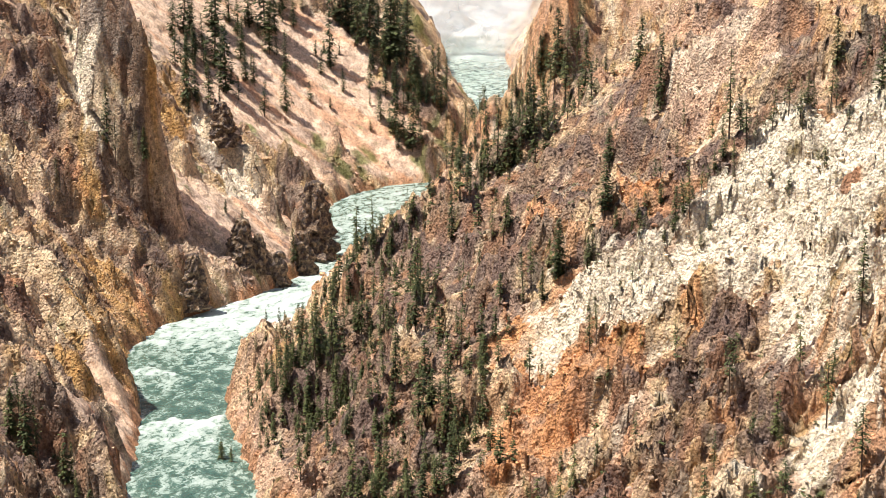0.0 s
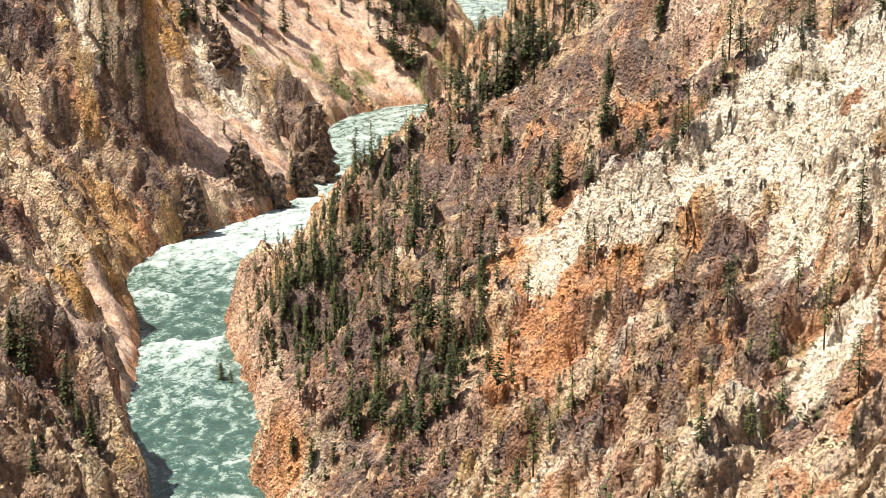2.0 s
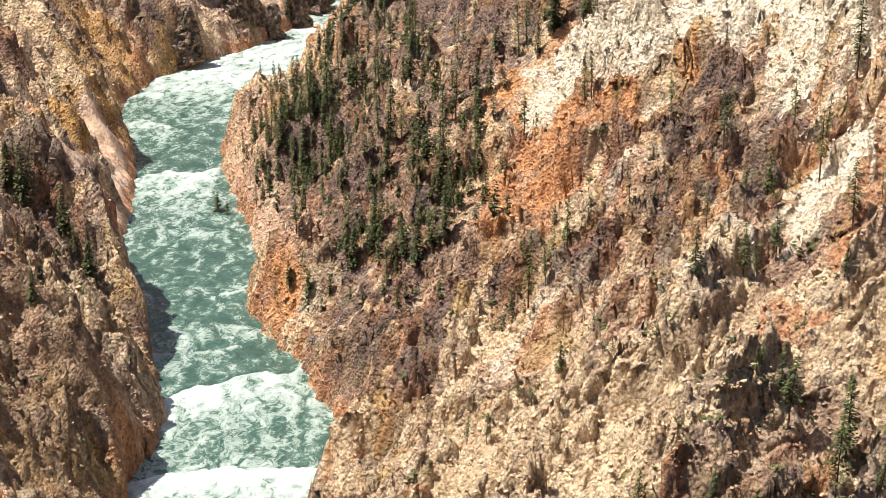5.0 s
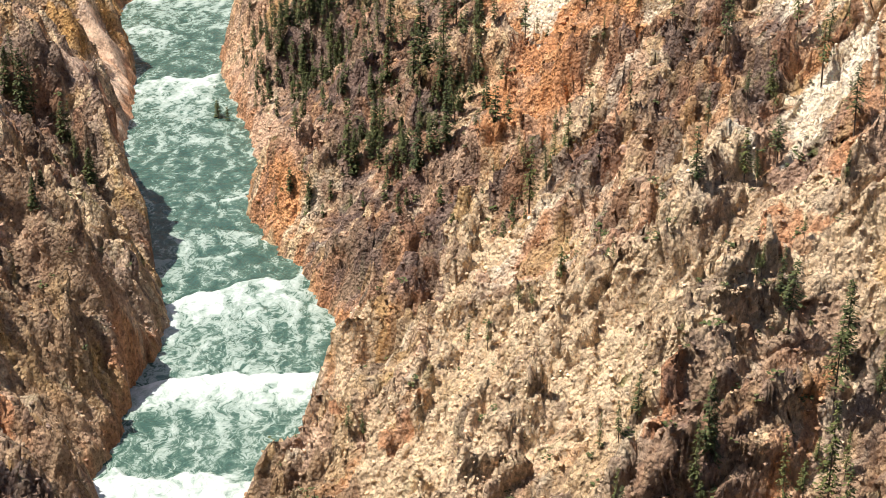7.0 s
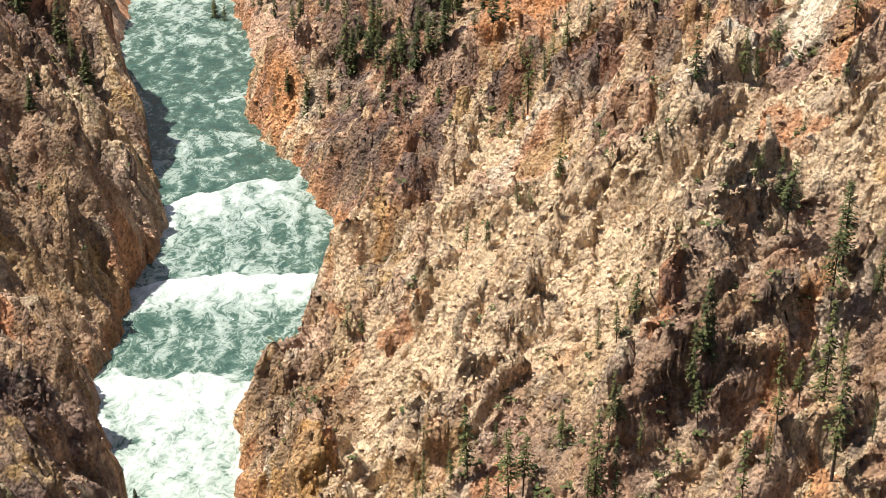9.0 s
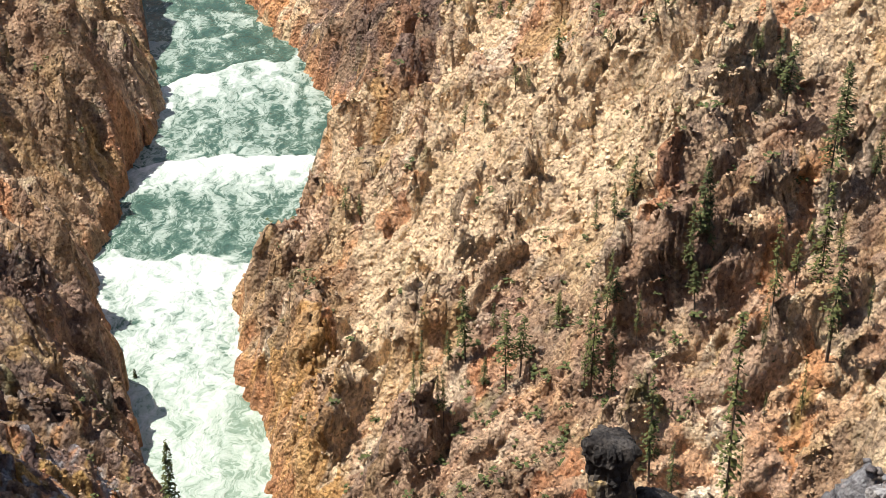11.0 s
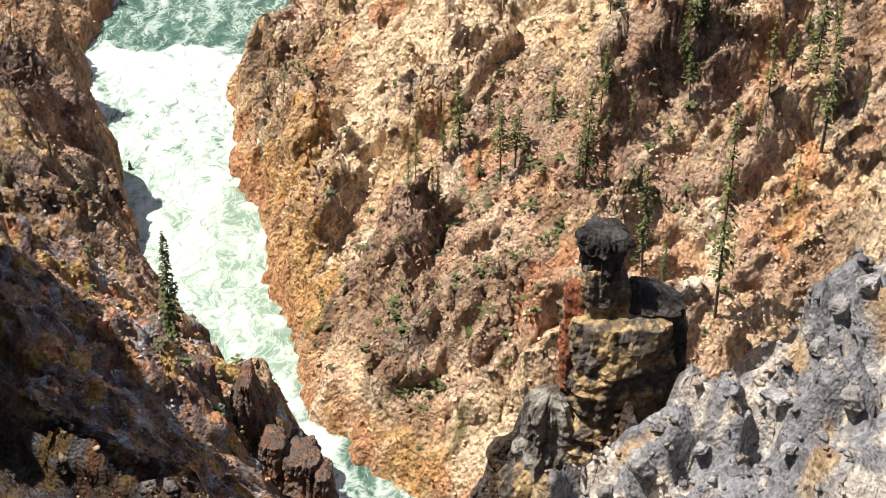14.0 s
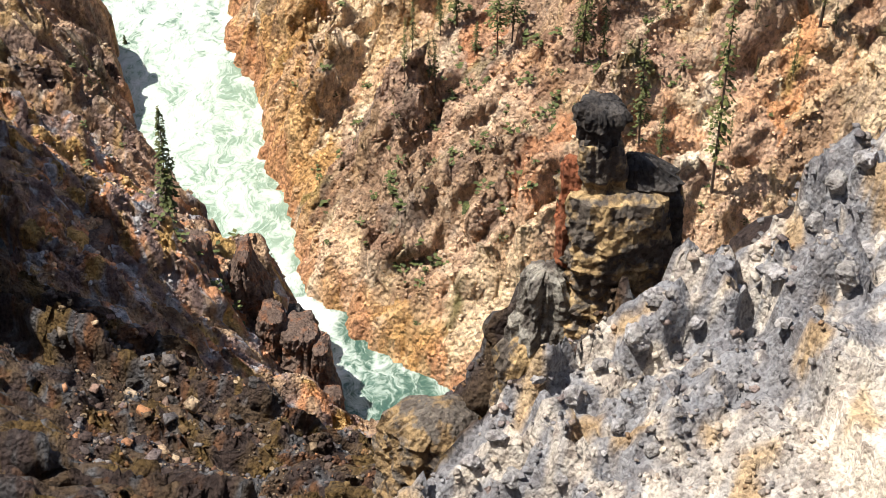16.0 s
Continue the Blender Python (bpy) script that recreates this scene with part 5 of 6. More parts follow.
# where the water breaks: how white, how far down the foam runs, the line of the crest
CRESTS = [
    (0.62, 10, [(-60.2, 345.7), (-55.3, 351.3), (-47, 355.5), (-42.4, 359.8), (-34.7, 359.2), (-28.8, 362.1)]),
    (0.75, 7, [(-60.4, 310.7), (-54, 313.4), (-42.8, 315.7), (-31.3, 315.2), (-22.2, 315.7)]),
    (0.55, 14, [(-63.3, 275), (-59.9, 279.9), (-54, 275), (-46.2, 278.5), (-33.4, 275.3)]),
    (0.3, 40, [(-62.8, 268.2), (-53.9, 270), (-44.6, 269), (-33.3, 268.1)]),
    (0.45, 3.5, [(-54.8, 402.8), (-48.3, 407.4)]),
    (0.4, 3, [(-79.2, 411.8), (-70.2, 402.9)]),
    (0.35, 5, [(-67.9, 368.7), (-57.7, 370.2), (-46.4, 374.2)]),
    (0.25, 6, [(-64.8, 384.4), (-54.5, 387.6), (-43.4, 384.3)]),
    (0.55, 17, [(-89, 488.3), (-80.2, 495.8), (-71.4, 492.4), (-64.6, 498.4)]),
    (0.4, 12, [(-101.7, 539.1), (-94.5, 545), (-82.4, 536.2)]),
    (0.6, 7, [(-20.4, 178), (-16.8, 178.9), (-13.2, 177.1)]),
    (0.45, 6, [(-25.1, 183.8), (-20.2, 189.1)]),
    (0.7, 8, [(-10.9, 155.8), (-8.7, 154.8), (-6.8, 153.8)]),
    (0.4, 6, [(-69.3, 366.5), (-62.2, 371), (-56.8, 369.5)]),
]
rapids = []
for xr, yr in (((-115, 80, 0.6), (110, 460, 0.6)), ((-115, 80, 1.2), (460, 900, 1.2)), ((-115, 120, 3), (900, 1420, 3)), ((80, 1600, 8), (-10, 200, 8))):
    x, y = np.meshgrid(np.append(np.arange(*xr), xr[1]), np.append(np.arange(*yr), yr[1]))
    inside = within(RIVER_RING, x, y)
    edge = np.minimum(nearest(BANK_LEFT, x, y)[0], nearest(BANK_RIGHT, x, y)[0])
    flow, across = nearest(BANK_LEFT, x, y)[2], nearest(BANK_LEFT, x, y)[0]
    white, lively = patches(RAPIDS, x, y), patches(RIFFLES, x, y)
    rage = np.clip(white + 0.45 * lively, 0, 1)
    streak = cloud(across / 2.6 + 0.8 * grain(x / 5, y / 5, 105), flow / 8.0, 4, 101)
    lace = cloud(x / 1.6, y / 1.6, 3, 106)
    surge = np.interp(y + 4.5 * grain(x / 9, y / 9, 110) + 2.0 * grain(x / 3, y / 3, 125) + 5 * grain(x / 22, y / 60, 126), *zip(*WHITEWATER))
    broken = np.zeros(x.shape)
    sway = 1.6 * grain(x / 4, y / 9, 127) + 0.7 * grain(x / 1.4, y / 3, 128)
    for much, run, line in CRESTS:
        cx, cy = [p[0] for p in line], [p[1] for p in line]
        below = np.interp(x, cx, cy) - y + sway
        reach = step(min(cx) - 2.5, min(cx) + 1.5, x + sway) * step(max(cx) + 2.5, max(cx) - 1.5, x + sway)
        broken = np.maximum(broken, much * reach * step(-0.5, 0.5, below) * np.exp(-np.maximum(below, 0) / run))
    milk = step(262, 225, y) * step(172, 190, y)
    foam = 0.2 + 0.1 * step(540, 600, y) + 0.06 * step(340, 270, y) + 0.08 * milk + 0.32 * surge + 0.85 * broken + 0.06 * np.minimum(white * 1.2, 1) + 0.1 * lively + (1 - 0.5 * milk) * (0.2 * streak + 0.08 * lace) + 0.2 * step(2.5, 0, edge) * step(0, 0.4, grain(x / 6, y / 6, 107))
    z = 0.12 * cloud(x / 2.5, y / 2.5, 3, 103) + 0.7 * broken + rage * (0.7 * crags(across / 4 + grain(x / 6, y / 6, 108), flow / 5, 3, 109) - 0.2)
    rapids.append((x, y, z, inside | (edge < 2.5), {"foam": foam, "milk": milk}))
ob = tagged(sheet("river", rapids, WATER), "green river with white foaming rapids in the canyon floor", "river", kind="structure")
ob.data.polygons.foreach_set("use_smooth", np.ones(len(ob.data.polygons), bool))


# ---- things ----
def part(name, bm, mat, parent=None, label="", smooth=False):
    me = bpy.data.meshes.new(name)
    bm.to_mesh(me)
    bm.free()
    me.materials.append(mat)
    if smooth:
        me.polygons.foreach_set("use_smooth", np.ones(len(me.polygons), bool))
    ob = new(name, me)
    ob.parent = parent
    if label:
        ob["label"] = label
    return ob


def height(x, y):
    return float(form(np.array([float(x)]), np.array([float(y)]))[0][0])


def tube(bm, rings, sides=6):
    """A tapered tube through (x, y, z, radius) rings."""
    last = None
    for x, y, z, r in rings:
        ring = [bm.verts.new((x + r * math.cos(2 * math.pi * k / sides), y + r * math.sin(2 * math.pi * k / sides), z)) for k in range(sides)]
        if last:
            for k in range(sides):
                bm.faces.new((last[k], last[(k + 1) % sides], ring[(k + 1) % sides], ring[k]))
        last = ring
    bm.faces.new(last)


def spray(bm, rnd, at, out, up, long, wide):
    """One bough's clump of needles: a drooping, pointed, folded blade."""
    side = out.cross(up).normalized() * wide
    tip = at + out * long + Vector((0, 0, -0.22 * long))
    mid = at + out * (0.5 * long)
    a, b, c, d = (bm.verts.new(v) for v in (at, mid + side + Vector((0, 0, -0.3 * wide)), tip, mid - side + Vector((0, 0, -0.3 * wide))))
    bm.faces.new((a, b, c)), bm.faces.new((a, c, d))


def conifer(name, rnd, low, fullness, width, levels, mat, lean=0.0, ragged=0.3, fine=1.0):
    """A tree ten metres tall: trunk, dead lower boughs and a crown of needle clumps."""
    top = new(name)
    bm = bmesh.new()
    bend = [lean * (k / 6) ** 2 + rnd.uniform(-0.04, 0.04) for k in range(7)]
    tube(bm, [(bend[k], 0.3 * bend[k], -0.8 + 10.6 * k / 6, 0.15 * (1 - k / 6.3) + 0.015) for k in range(7)], 6)
    part("trunk", bm, BARK, top)
    bm = bmesh.new()
    sides = [rnd.uniform(0.75, 1.15) for k in range(9)]
    for k in range(levels * fullness):
        u = ((k + rnd.random()) / (levels * fullness)) ** 1.12
        if rnd.random() < ragged * 0.5:
            continue
        z, a = 10 * (low + (0.985 - low) * u), rnd.uniform(0, 2 * math.pi)
        far = width * (1 - u) ** 0.8 * rnd.uniform(1 - ragged, 1 + 0.4 * ragged) * sides[int(9 * a / 6.2832) % 9] + 0.16
        if u < 0.2:
            far *= 0.5 + 2.5 * u
        cx = lean * (z / 10) ** 2
        out = Vector((math.cos(a), math.sin(a), rnd.uniform(-0.45, 0.1))).normalized()
        base = Vector((cx, 0.3 * cx, z))
        for f in np.linspace(0.15, 0.9, 3 if fine < 1 else 4):
            b = a + rnd.uniform(-0.9, 0.9)
            o = Vector((math.cos(b), math.sin(b), rnd.uniform(-0.3, 0.35))).normalized()
            spray(bm, rnd, base + out * far * float(f), o, Vector((0, 0, 1)), fine * (0.3 + 0.22 * far) * rnd.uniform(0.7, 1.3), fine * (0.13 + 0.1 * far))
    part("crown", bm, mat, top)
    bm = bmesh.new()
    for k in range(9):
        a, z = rnd.uniform(0, 6.28), rnd.uniform(1.2, 10 * low + 1.5)
        long = rnd.uniform(0.3, 0.8) * min(width, 1)
        s = bm.verts.new((0.1 * math.cos(a), 0.1 * math.sin(a), z)), bm.verts.new((0.1 * math.cos(a), 0.1 * math.sin(a), z + 0.07))
        e = bm.verts.new((long * math.cos(a), long * math.sin(a), z - 0.15))
        w = bm.verts.new((0.1 * math.cos(a + 0.4), 0.1 * math.sin(a + 0.4), z + 0.03))
        bm.faces.new((s[0], s[1], e)), bm.faces.new((s[1], w, e)), bm.faces.new((w, s[0], e))
    tagged(part("dead_boughs", bm, DEADWOOD, top), kind="stuff")
    return top


def snag(name, rnd):
    top = new(name)
    bm = bmesh.new()
    tube(bm, [(0.05 * k, rnd.uniform(-0.05, 0.05), -0.8 + 10 * k / 5, 0.13 * (1 - k / 5.4) + 0.012) for k in range(6)], 6)
    part("trunk", bm, DEADWOOD, top)
    bm = bmesh.new()
    for k in range(16):
        a, z = rnd.uniform(0, 6.28), rnd.uniform(2.5, 9)
        long = rnd.uniform(0.4, 1.1) * (1.15 - z / 12)
        p, q = Vector((0.04 * z * 0.5, 0, z)), Vector((long * math.cos(a), long * math.sin(a), z + rnd.uniform(-0.4, 0.1)))
        n = Vector((-math.sin(a), math.cos(a), 0)) * 0.045
        v = [bm.verts.new(w) for w in (p + n, p - n, p + Vector((0, 0, 0.08)), q)]
        for f in ((0, 1, 3), (1, 2, 3), (2, 0, 3)):
            bm.faces.new([v[i] for i in f])
    tagged(part("bare_boughs", bm, DEADWOOD, top), kind="stuff")
    return top


rnd = random.Random(7)
FIRS = [conifer("fir_tree", rnd, 0.05, 10, 1.95, 22, NEEDLES, ragged=0.25), conifer("fir_tree", rnd, 0.08, 9, 1.6, 24, NEEDLES, 0.2, 0.3), conifer("fir_tree", rnd, 0.12, 9, 1.8, 20, NEEDLES, -0.15, 0.35)]
PINES = [conifer("pine_tree", rnd, 0.28, 9, 1.5, 18, PINE, 0.5, 0.42, 0.85), conifer("pine_tree", rnd, 0.36, 9, 1.6, 14, PINE, -0.35, 0.48, 0.85), conifer("pine_tree", rnd, 0.2, 9, 1.3, 20, PINE, 0.25, 0.42, 0.85)]
YOUNG = [conifer("fir_tree", rnd, 0.06, 6, 1.5, 12, NEEDLES, 0.1, 0.3, 1.5), conifer("fir_tree", rnd, 0.12, 6, 1.25, 12, NEEDLES, -0.2, 0.35, 1.5), conifer("pine_tree", rnd, 0.25, 6, 1.4, 10, PINE, 0.3, 0.4, 1.4)]
SNAGS = [snag("dead_tree", rnd)]
WORDS = {"fir_tree": ("dense dark green fir rooted on the rocky slope", "fir tree"), "pine_tree": ("slender ragged pine with sparse needles on the rocky slope", "pine tree"),
         "dead_tree": ("bare grey dead tree standing on the rocky slope", "dead tree")}
for kit in (FIRS, PINES, YOUNG, SNAGS):
    for ob in kit:
        tagged(ob, *WORDS[ob.name.split(".")[0]], group="canyon trees")
unused = set(FIRS + PINES + YOUNG + SNAGS)


def plant(spots, kinds):
    xy = np.array([s[:2] for s in spots])
    ground = form(xy[:, 0], xy[:, 1])[0]
    for (x, y, h), z in zip(spots, ground):
        kind = rnd.choice(kinds)
        h = min(h, 14) if 300 < y < 600 else h
        size = h / 10
        girth = size * rnd.uniform(0.68, 1.0) * (0.75 if y < 200 else 1.25 if h < 9 else 1.1 if y > 600 else 1.0 if h < 13 else 0.62)
        m = pose(x, y, float(z) - 0.15, rnd.uniform(-3, 3), rnd.uniform(-3, 3), rnd.uniform(0, 360)) @ Matrix.Diagonal((girth, girth, size, 1))
        if kind in unused:
            unused.discard(kind)
            kind.matrix_basis = m
        else:
            copy_thing(kind, m)


for spots, kinds in ((FAR_SCREE, FIRS), (FAR_LEFT_WOOD, FIRS), (FAR_RIB_WOOD, FIRS), (SPUR_WOOD, FIRS + PINES), (GULLY_WOOD, FIRS + PINES), (GULLY_FOOT, PINES + FIRS[:1] + SNAGS),
                     (BANK_WOOD, FIRS[1:] + PINES + SNAGS), (BANK_WOOD_LOW, FIRS[1:] + PINES + YOUNG), (MID_WOOD, PINES + FIRS[1:2]), (RIGHT_SLOPE_PINES, PINES), (RIGHT_SLOPE_LOW, PINES),
                     (LOW_PINES, PINES), (LEFT_SLOPE_FIRS, FIRS[:2] + PINES[:1])):
    plant(spots, kinds)


def grove(name, spots, kinds, count, reach, seed, label):
    """Smaller trees that crowd round the others, in one mesh."""
    rs = random.Random(seed)
    places, faces, mats, base = [], [], [], 0
    picks = [rs.choice(spots) for k in range(count)]
    xy = np.array([(x + rs.gauss(0, reach), y + rs.gauss(0, reach)) for x, y, h in picks])
    ground, _, _, _, d, _ = form(xy[:, 0], xy[:, 1])
    for (x, y), (_, _, h), z, far in zip(xy, picks, ground, d):
        if far < 3:
            continue
        size, a = h * rs.uniform(0.035, 0.08), rs.uniform(0, 6.28)
        turn = np.array(((math.cos(a), -math.sin(a), 0), (math.sin(a), math.cos(a), 0), (0, 0, 1)))
        for child in rs.choice(kinds).children:
            me = child.data
            if not child.name.startswith(("trunk", "crown")):
                continue
            co = np.empty(3 * len(me.vertices))
            me.vertices.foreach_get("co", co)
            places.append(co.reshape(-1, 3) @ turn.T * size + np.array((x, y, z - 0.1)))
            faces += [tuple(base + i for i in f.vertices) for f in me.polygons]
            mats += [0 if child.name.startswith("trunk") else 1] * len(me.polygons)
            base += len(me.vertices)
    me = bpy.data.meshes.new(name)
    me.from_pydata(np.concatenate(places).tolist(), [], faces)
    me.materials.append(BARK)
    me.materials.append(NEEDLES)
    me.polygons.foreach_set("material_index", mats)
    tagged(new(name, me), label, "young trees", kind="stuff")


grove("far_wood", FAR_RIB_WOOD + FAR_LEFT_WOOD, YOUNG[:2], 90, 5, 31, "dense dark firs crowding a rib of the far slope")
grove("bank_thicket", BANK_WOOD + BANK_WOOD_LOW + SPUR_WOOD + SPUR_WOOD + GULLY_WOOD + MID_WOOD + MID_WOOD + BANK_WOOD + BANK_WOOD_LOW + BANK_WOOD_LOW, YOUNG, 860, 7, 32, "young firs and pines crowding the slope above the bank")


# ---- loose stones on both walls, and brush among them ----
def strewn(name, count, near, far, size, seed, mat, label, category, flat=0.5, where=None, mixed=0.25):
    """Many angular pieces in one mesh, coloured like the ground they lie on."""
    rs = np.random.RandomState(seed)
    y = near * (far / near) ** rs.rand(count)
    x = (rs.rand(count) * 2 - 1) * (0.262 * y + 4)
    z, rough, ledge, left, d, s = form(x, y)
    ok = (d > 0.8) & (rough > -0.4) & ~within(RIVER_RING, x, y) if where is None else where(x, y, z, rough, ledge, left, d)
    x, y, z, rough, ledge, left, d, s = (v[ok] for v in (x, y, z, rough, ledge, left, d, s))
    n = len(x)
    col = tint(x[None], y[None], z[None], rough[None], ledge[None], left[None], d[None], s[None])[0]
    col = col * rs.uniform(0.7, 1.3, (n, 1))
    col = blend(col, np.array((GREY, PALE, RUST, 1.6 * DARK))[rs.randint(0, 4, n)], mixed * rs.rand(n))
    r = size * (y / 250) ** 0.8 * np.minimum(np.exp(rs.normal(0, 0.4, n)), 1.9)
    cube = np.array([(a, b, c) for c in (-1, 1) for b in (-1, 1) for a in (-1, 1)], float)
    quads = np.array([(0, 2, 3, 1), (4, 5, 7, 6), (0, 1, 5, 4), (2, 6, 7, 3), (0, 4, 6, 2), (1, 3, 7, 5)])
    v = cube[None] * rs.uniform(0.45, 1.0, (n, 8, 3)) * np.array((1, 1, flat))
    v = v * rs.uniform(0.7, 1.4, (n, 1, 3))
    a, b = rs.uniform(0, 2 * np.pi, (n, 1)), rs.normal(0, 0.3, (n, 1))
    vx, vy, vz = v[..., 0] * np.cos(a) - v[..., 1] * np.sin(a), v[..., 0] * np.sin(a) + v[..., 1] * np.cos(a), v[..., 2]
    vx, vz = vx * np.cos(b) - vz * np.sin(b), vx * np.sin(b) + vz * np.cos(b)
    place = np.stack([vx, vy, vz], -1) * r[:, None, None] + np.stack([x, y, z + 0.1 * r], -1)[:, None]
    faces = (quads[None] + 8 * np.arange(n)[:, None, None]).reshape(-1, 4).astype(np.int32)
    me = bpy.data.meshes.new(name)
    me.vertices.add(8 * n)
    me.vertices.foreach_set("co", place.astype(np.float32).ravel())
    me.loops.add(faces.size)
    me.loops.foreach_set("vertex_index", faces.ravel())
    me.polygons.add(len(faces))
    me.polygons.foreach_set("loop_start", np.arange(0, faces.size, 4, dtype=np.int32))
    me.polygons.foreach_set("loop_total", np.full(len(faces), 4, np.int32))
    me.update(calc_edges=True)
    at = me.attributes.new("tint", "FLOAT_COLOR", "POINT")
    at.data.foreach_set("color", np.repeat(np.concatenate([col, np.ones((n, 1))], 1), 8, 0).astype(np.float32).ravel())
    me.attributes.new("rugged", "FLOAT", "POINT").data.foreach_set("value", np.ones(8 * n, np.float32))
    me.materials.append(mat)
    return tagged(new(name, me), label, category, kind="stuff")


strewn("loose_stones", 42000, 130, 900, 0.24, 3, STONE, "angular loose stones and blocks lying over the canyon slopes", "stones")
strewn("ledge_gravel", 9000, 30, 100, 0.42, 5, STONE, "grey and cream gravel and rubble on the ledges below the lookout", "gravel",
       where=lambda x, y, z, rough, ledge, left, d: ledge | (y > 80))


# ---- rock pillar and boulders below the lookout ----
def crag(bm, rings, sides=20, bumpy=0.18, seed=0.0):
    """A broken rock body through (x, y, z, radius across, radius along) rings, closed above."""
    last = None
    for n, (x, y, z, rx, ry) in enumerate(rings):
        ring = []
        for k in range(sides):
            a = 2 * math.pi * k / sides
            c, s = math.cos(a), math.sin(a)
            r = 1 + bumpy * (noise.noise((2.1 * c + seed, 2.1 * s, z * 0.45)) * 1.2 + noise.noise((4.5 * c, 4.5 * s + seed, z * 1.1)) * 0.8 + noise.noise((9 * c, 9 * s + seed, z * 2.6)) * 0.5 + 0.25 * noise.cell((3 * c, 3 * s + seed, z * 0.8)))
            ring.append(bm.verts.new((x + rx * c * r, y + ry * s * r, z + 0.25 * bumpy * rx * noise.noise((3 * c, 3 * s, seed + n)))))
        if last:
            for k in range(sides):
                bm.faces.new((last[k], last[(k + 1) % sides], ring[(k + 1) % sides], ring[k]))
        last = ring
    mid = bm.verts.new(sum((v.co for v in last), Vector()) / sides + Vector((0, 0, 0.12)))
    for k in range(sides):
        bm.faces.new((last[k], last[(k + 1) % sides], mid))


def steps(bottom, top, n):
    return [tuple(a + (b - a) * k / n for a, b in zip(bottom, top)) for k in range(n + 1)]


def stack(bm, rings, sides=64, rugged=0.14, seed=0.0):
    """A weathered rock tower through (x, y, z, radius across, radius along) rings: upright flutes, thin beds, blocks broken out."""
    last = None
    for n, (x, y, z, rx, ry) in enumerate(rings):
        bed = 0.4 * noise.noise((seed, 0.3, 1.7 * z)) + 0.25 * noise.cell((seed, 0.5, 1.3 * z))
        ring = []
        for k in range(sides):
            a = 2 * math.pi * k / sides
            c, q = math.cos(a), math.sin(a)
            square = (c ** 4 + q ** 4) ** -0.2
            r = square + rugged * (1.5 * noise.noise((1.4 * c + seed, 1.4 * q, 0.16 * z)) + 0.9 * noise.noise((4.2 * c, 4.2 * q + seed, 0.3 * z)) + 0.55 * noise.noise((9 * c + seed, 9 * q, 1.1 * z)) + 0.3 * noise.noise((17 * c + seed, 17 * q, 2.6 * z)) + bed)
            ring.append(bm.verts.new((x + rx * c * r, y + ry * q * r, z + 0.12 * noise.noise((3 * c, 3 * q, seed + n)))))
        if last:
            for k in range(sides):
                bm.faces.new((last[k], last[(k + 1) % sides], ring[(k + 1) % sides], ring[k]))
        last = ring
    mid = bm.verts.new(sum((v.co for v in last), Vector()) / sides + Vector((0, 0, 0.15)))
    for k in range(sides):
        bm.faces.new((last[k], last[(k + 1) % sides], mid))


pillar = tagged(new("rock_pillar"), "ochre rock pillar with a black cap stone, standing below the lookout", "rock pillar")
pillar.location = (11.0, 84.0, 91.0)
for name, rings, sides, rugged, seed, mat, words in (
    ("body", steps((1.6, 0, -10, 4.3, 3.6), (1.4, 0, 4, 3.75, 2.8), 44) + steps((1.35, 0, 4.3, 3.7, 2.7), (1.1, 0, 11.2, 3.6, 2.3), 24) + [(1.1, 0, 11.9, 3.45, 2.1), (1.1, 0, 12.2, 2.6, 1.5)], 84, 0.17, 3.0, PILLAR, ""),
    ("neck", steps((0.1, 0, 9.5, 2.2, 1.6), (-0.2, 0, 13.0, 1.55, 1.3), 14) + steps((-0.25, 0, 13.2, 1.5, 1.25), (-0.5, 0, 15.8, 1.25, 1.15), 12), 44, 0.2, 8.0, PILLAR, ""),
    ("cap_stone", steps((-0.5, 0, 14.6, 1.1, 1.0), (-0.5, 0, 17.9, 1.35, 1.2), 18) + [(-0.6, 0, 18.2, 1.15, 1.0), (-0.9, 0, 18.4, 0.7, 0.6)], 52, 0.32, 5.0, CAPROCK, "black rounded cap stone"),
    ("shoulder", steps((3.0, 0.1, 7.5, 2.0, 1.6), (2.9, 0.1, 12.4, 1.75, 1.3), 18) + [(2.6, 0.1, 12.9, 1.4, 1.1), (2.2, 0.1, 13.6, 1.0, 0.9), (2.1, 0.1, 14.0, 0.6, 0.5)], 44, 0.3, 11.0, CAPROCK, "dark shoulder block"),
    ("side_pinnacle", steps((-1.5, 0.2, 5.5, 1.1, 1.0), (-1.9, 0.1, 13.0, 0.8, 0.7), 24) + [(-2.0, 0.1, 13.6, 0.6, 0.5), (-2.1, 0.1, 14.0, 0.3, 0.3)], 34, 0.26, 14.0, RUSTROCK, "rust red side pinnacle"),
    ("buttress", steps((-3.3, -0.5, -8, 2.2, 1.9), (-3.4, -0.5, 4.0, 1.55, 1.4), 30) + [(-3.4, -0.5, 4.8, 1.25, 1.1), (-3.3, -0.5, 5.3, 0.7, 0.6)], 52, 0.3, 23.0, GREYCRAG, "grey block against the pillar"),
    ("foot", steps((-3.9, -1.2, -16, 3.6, 3.0), (-3.9, -1.2, -2.5, 2.7, 2.2), 34) + [(-3.8, -1.2, -1.4, 2.3, 1.9), (-3.7, -1.2, -0.4, 1.5, 1.2), (-3.7, -1.2, 0.1, 0.7, 0.6)], 60, 0.17, 31.0, PILLAR, "dark and ochre foot of the pillar")):
    bm = bmesh.new()
    stack(bm, rings, sides, rugged, seed)
    part(name, bm, mat, pillar, words)
bm = bmesh.new()
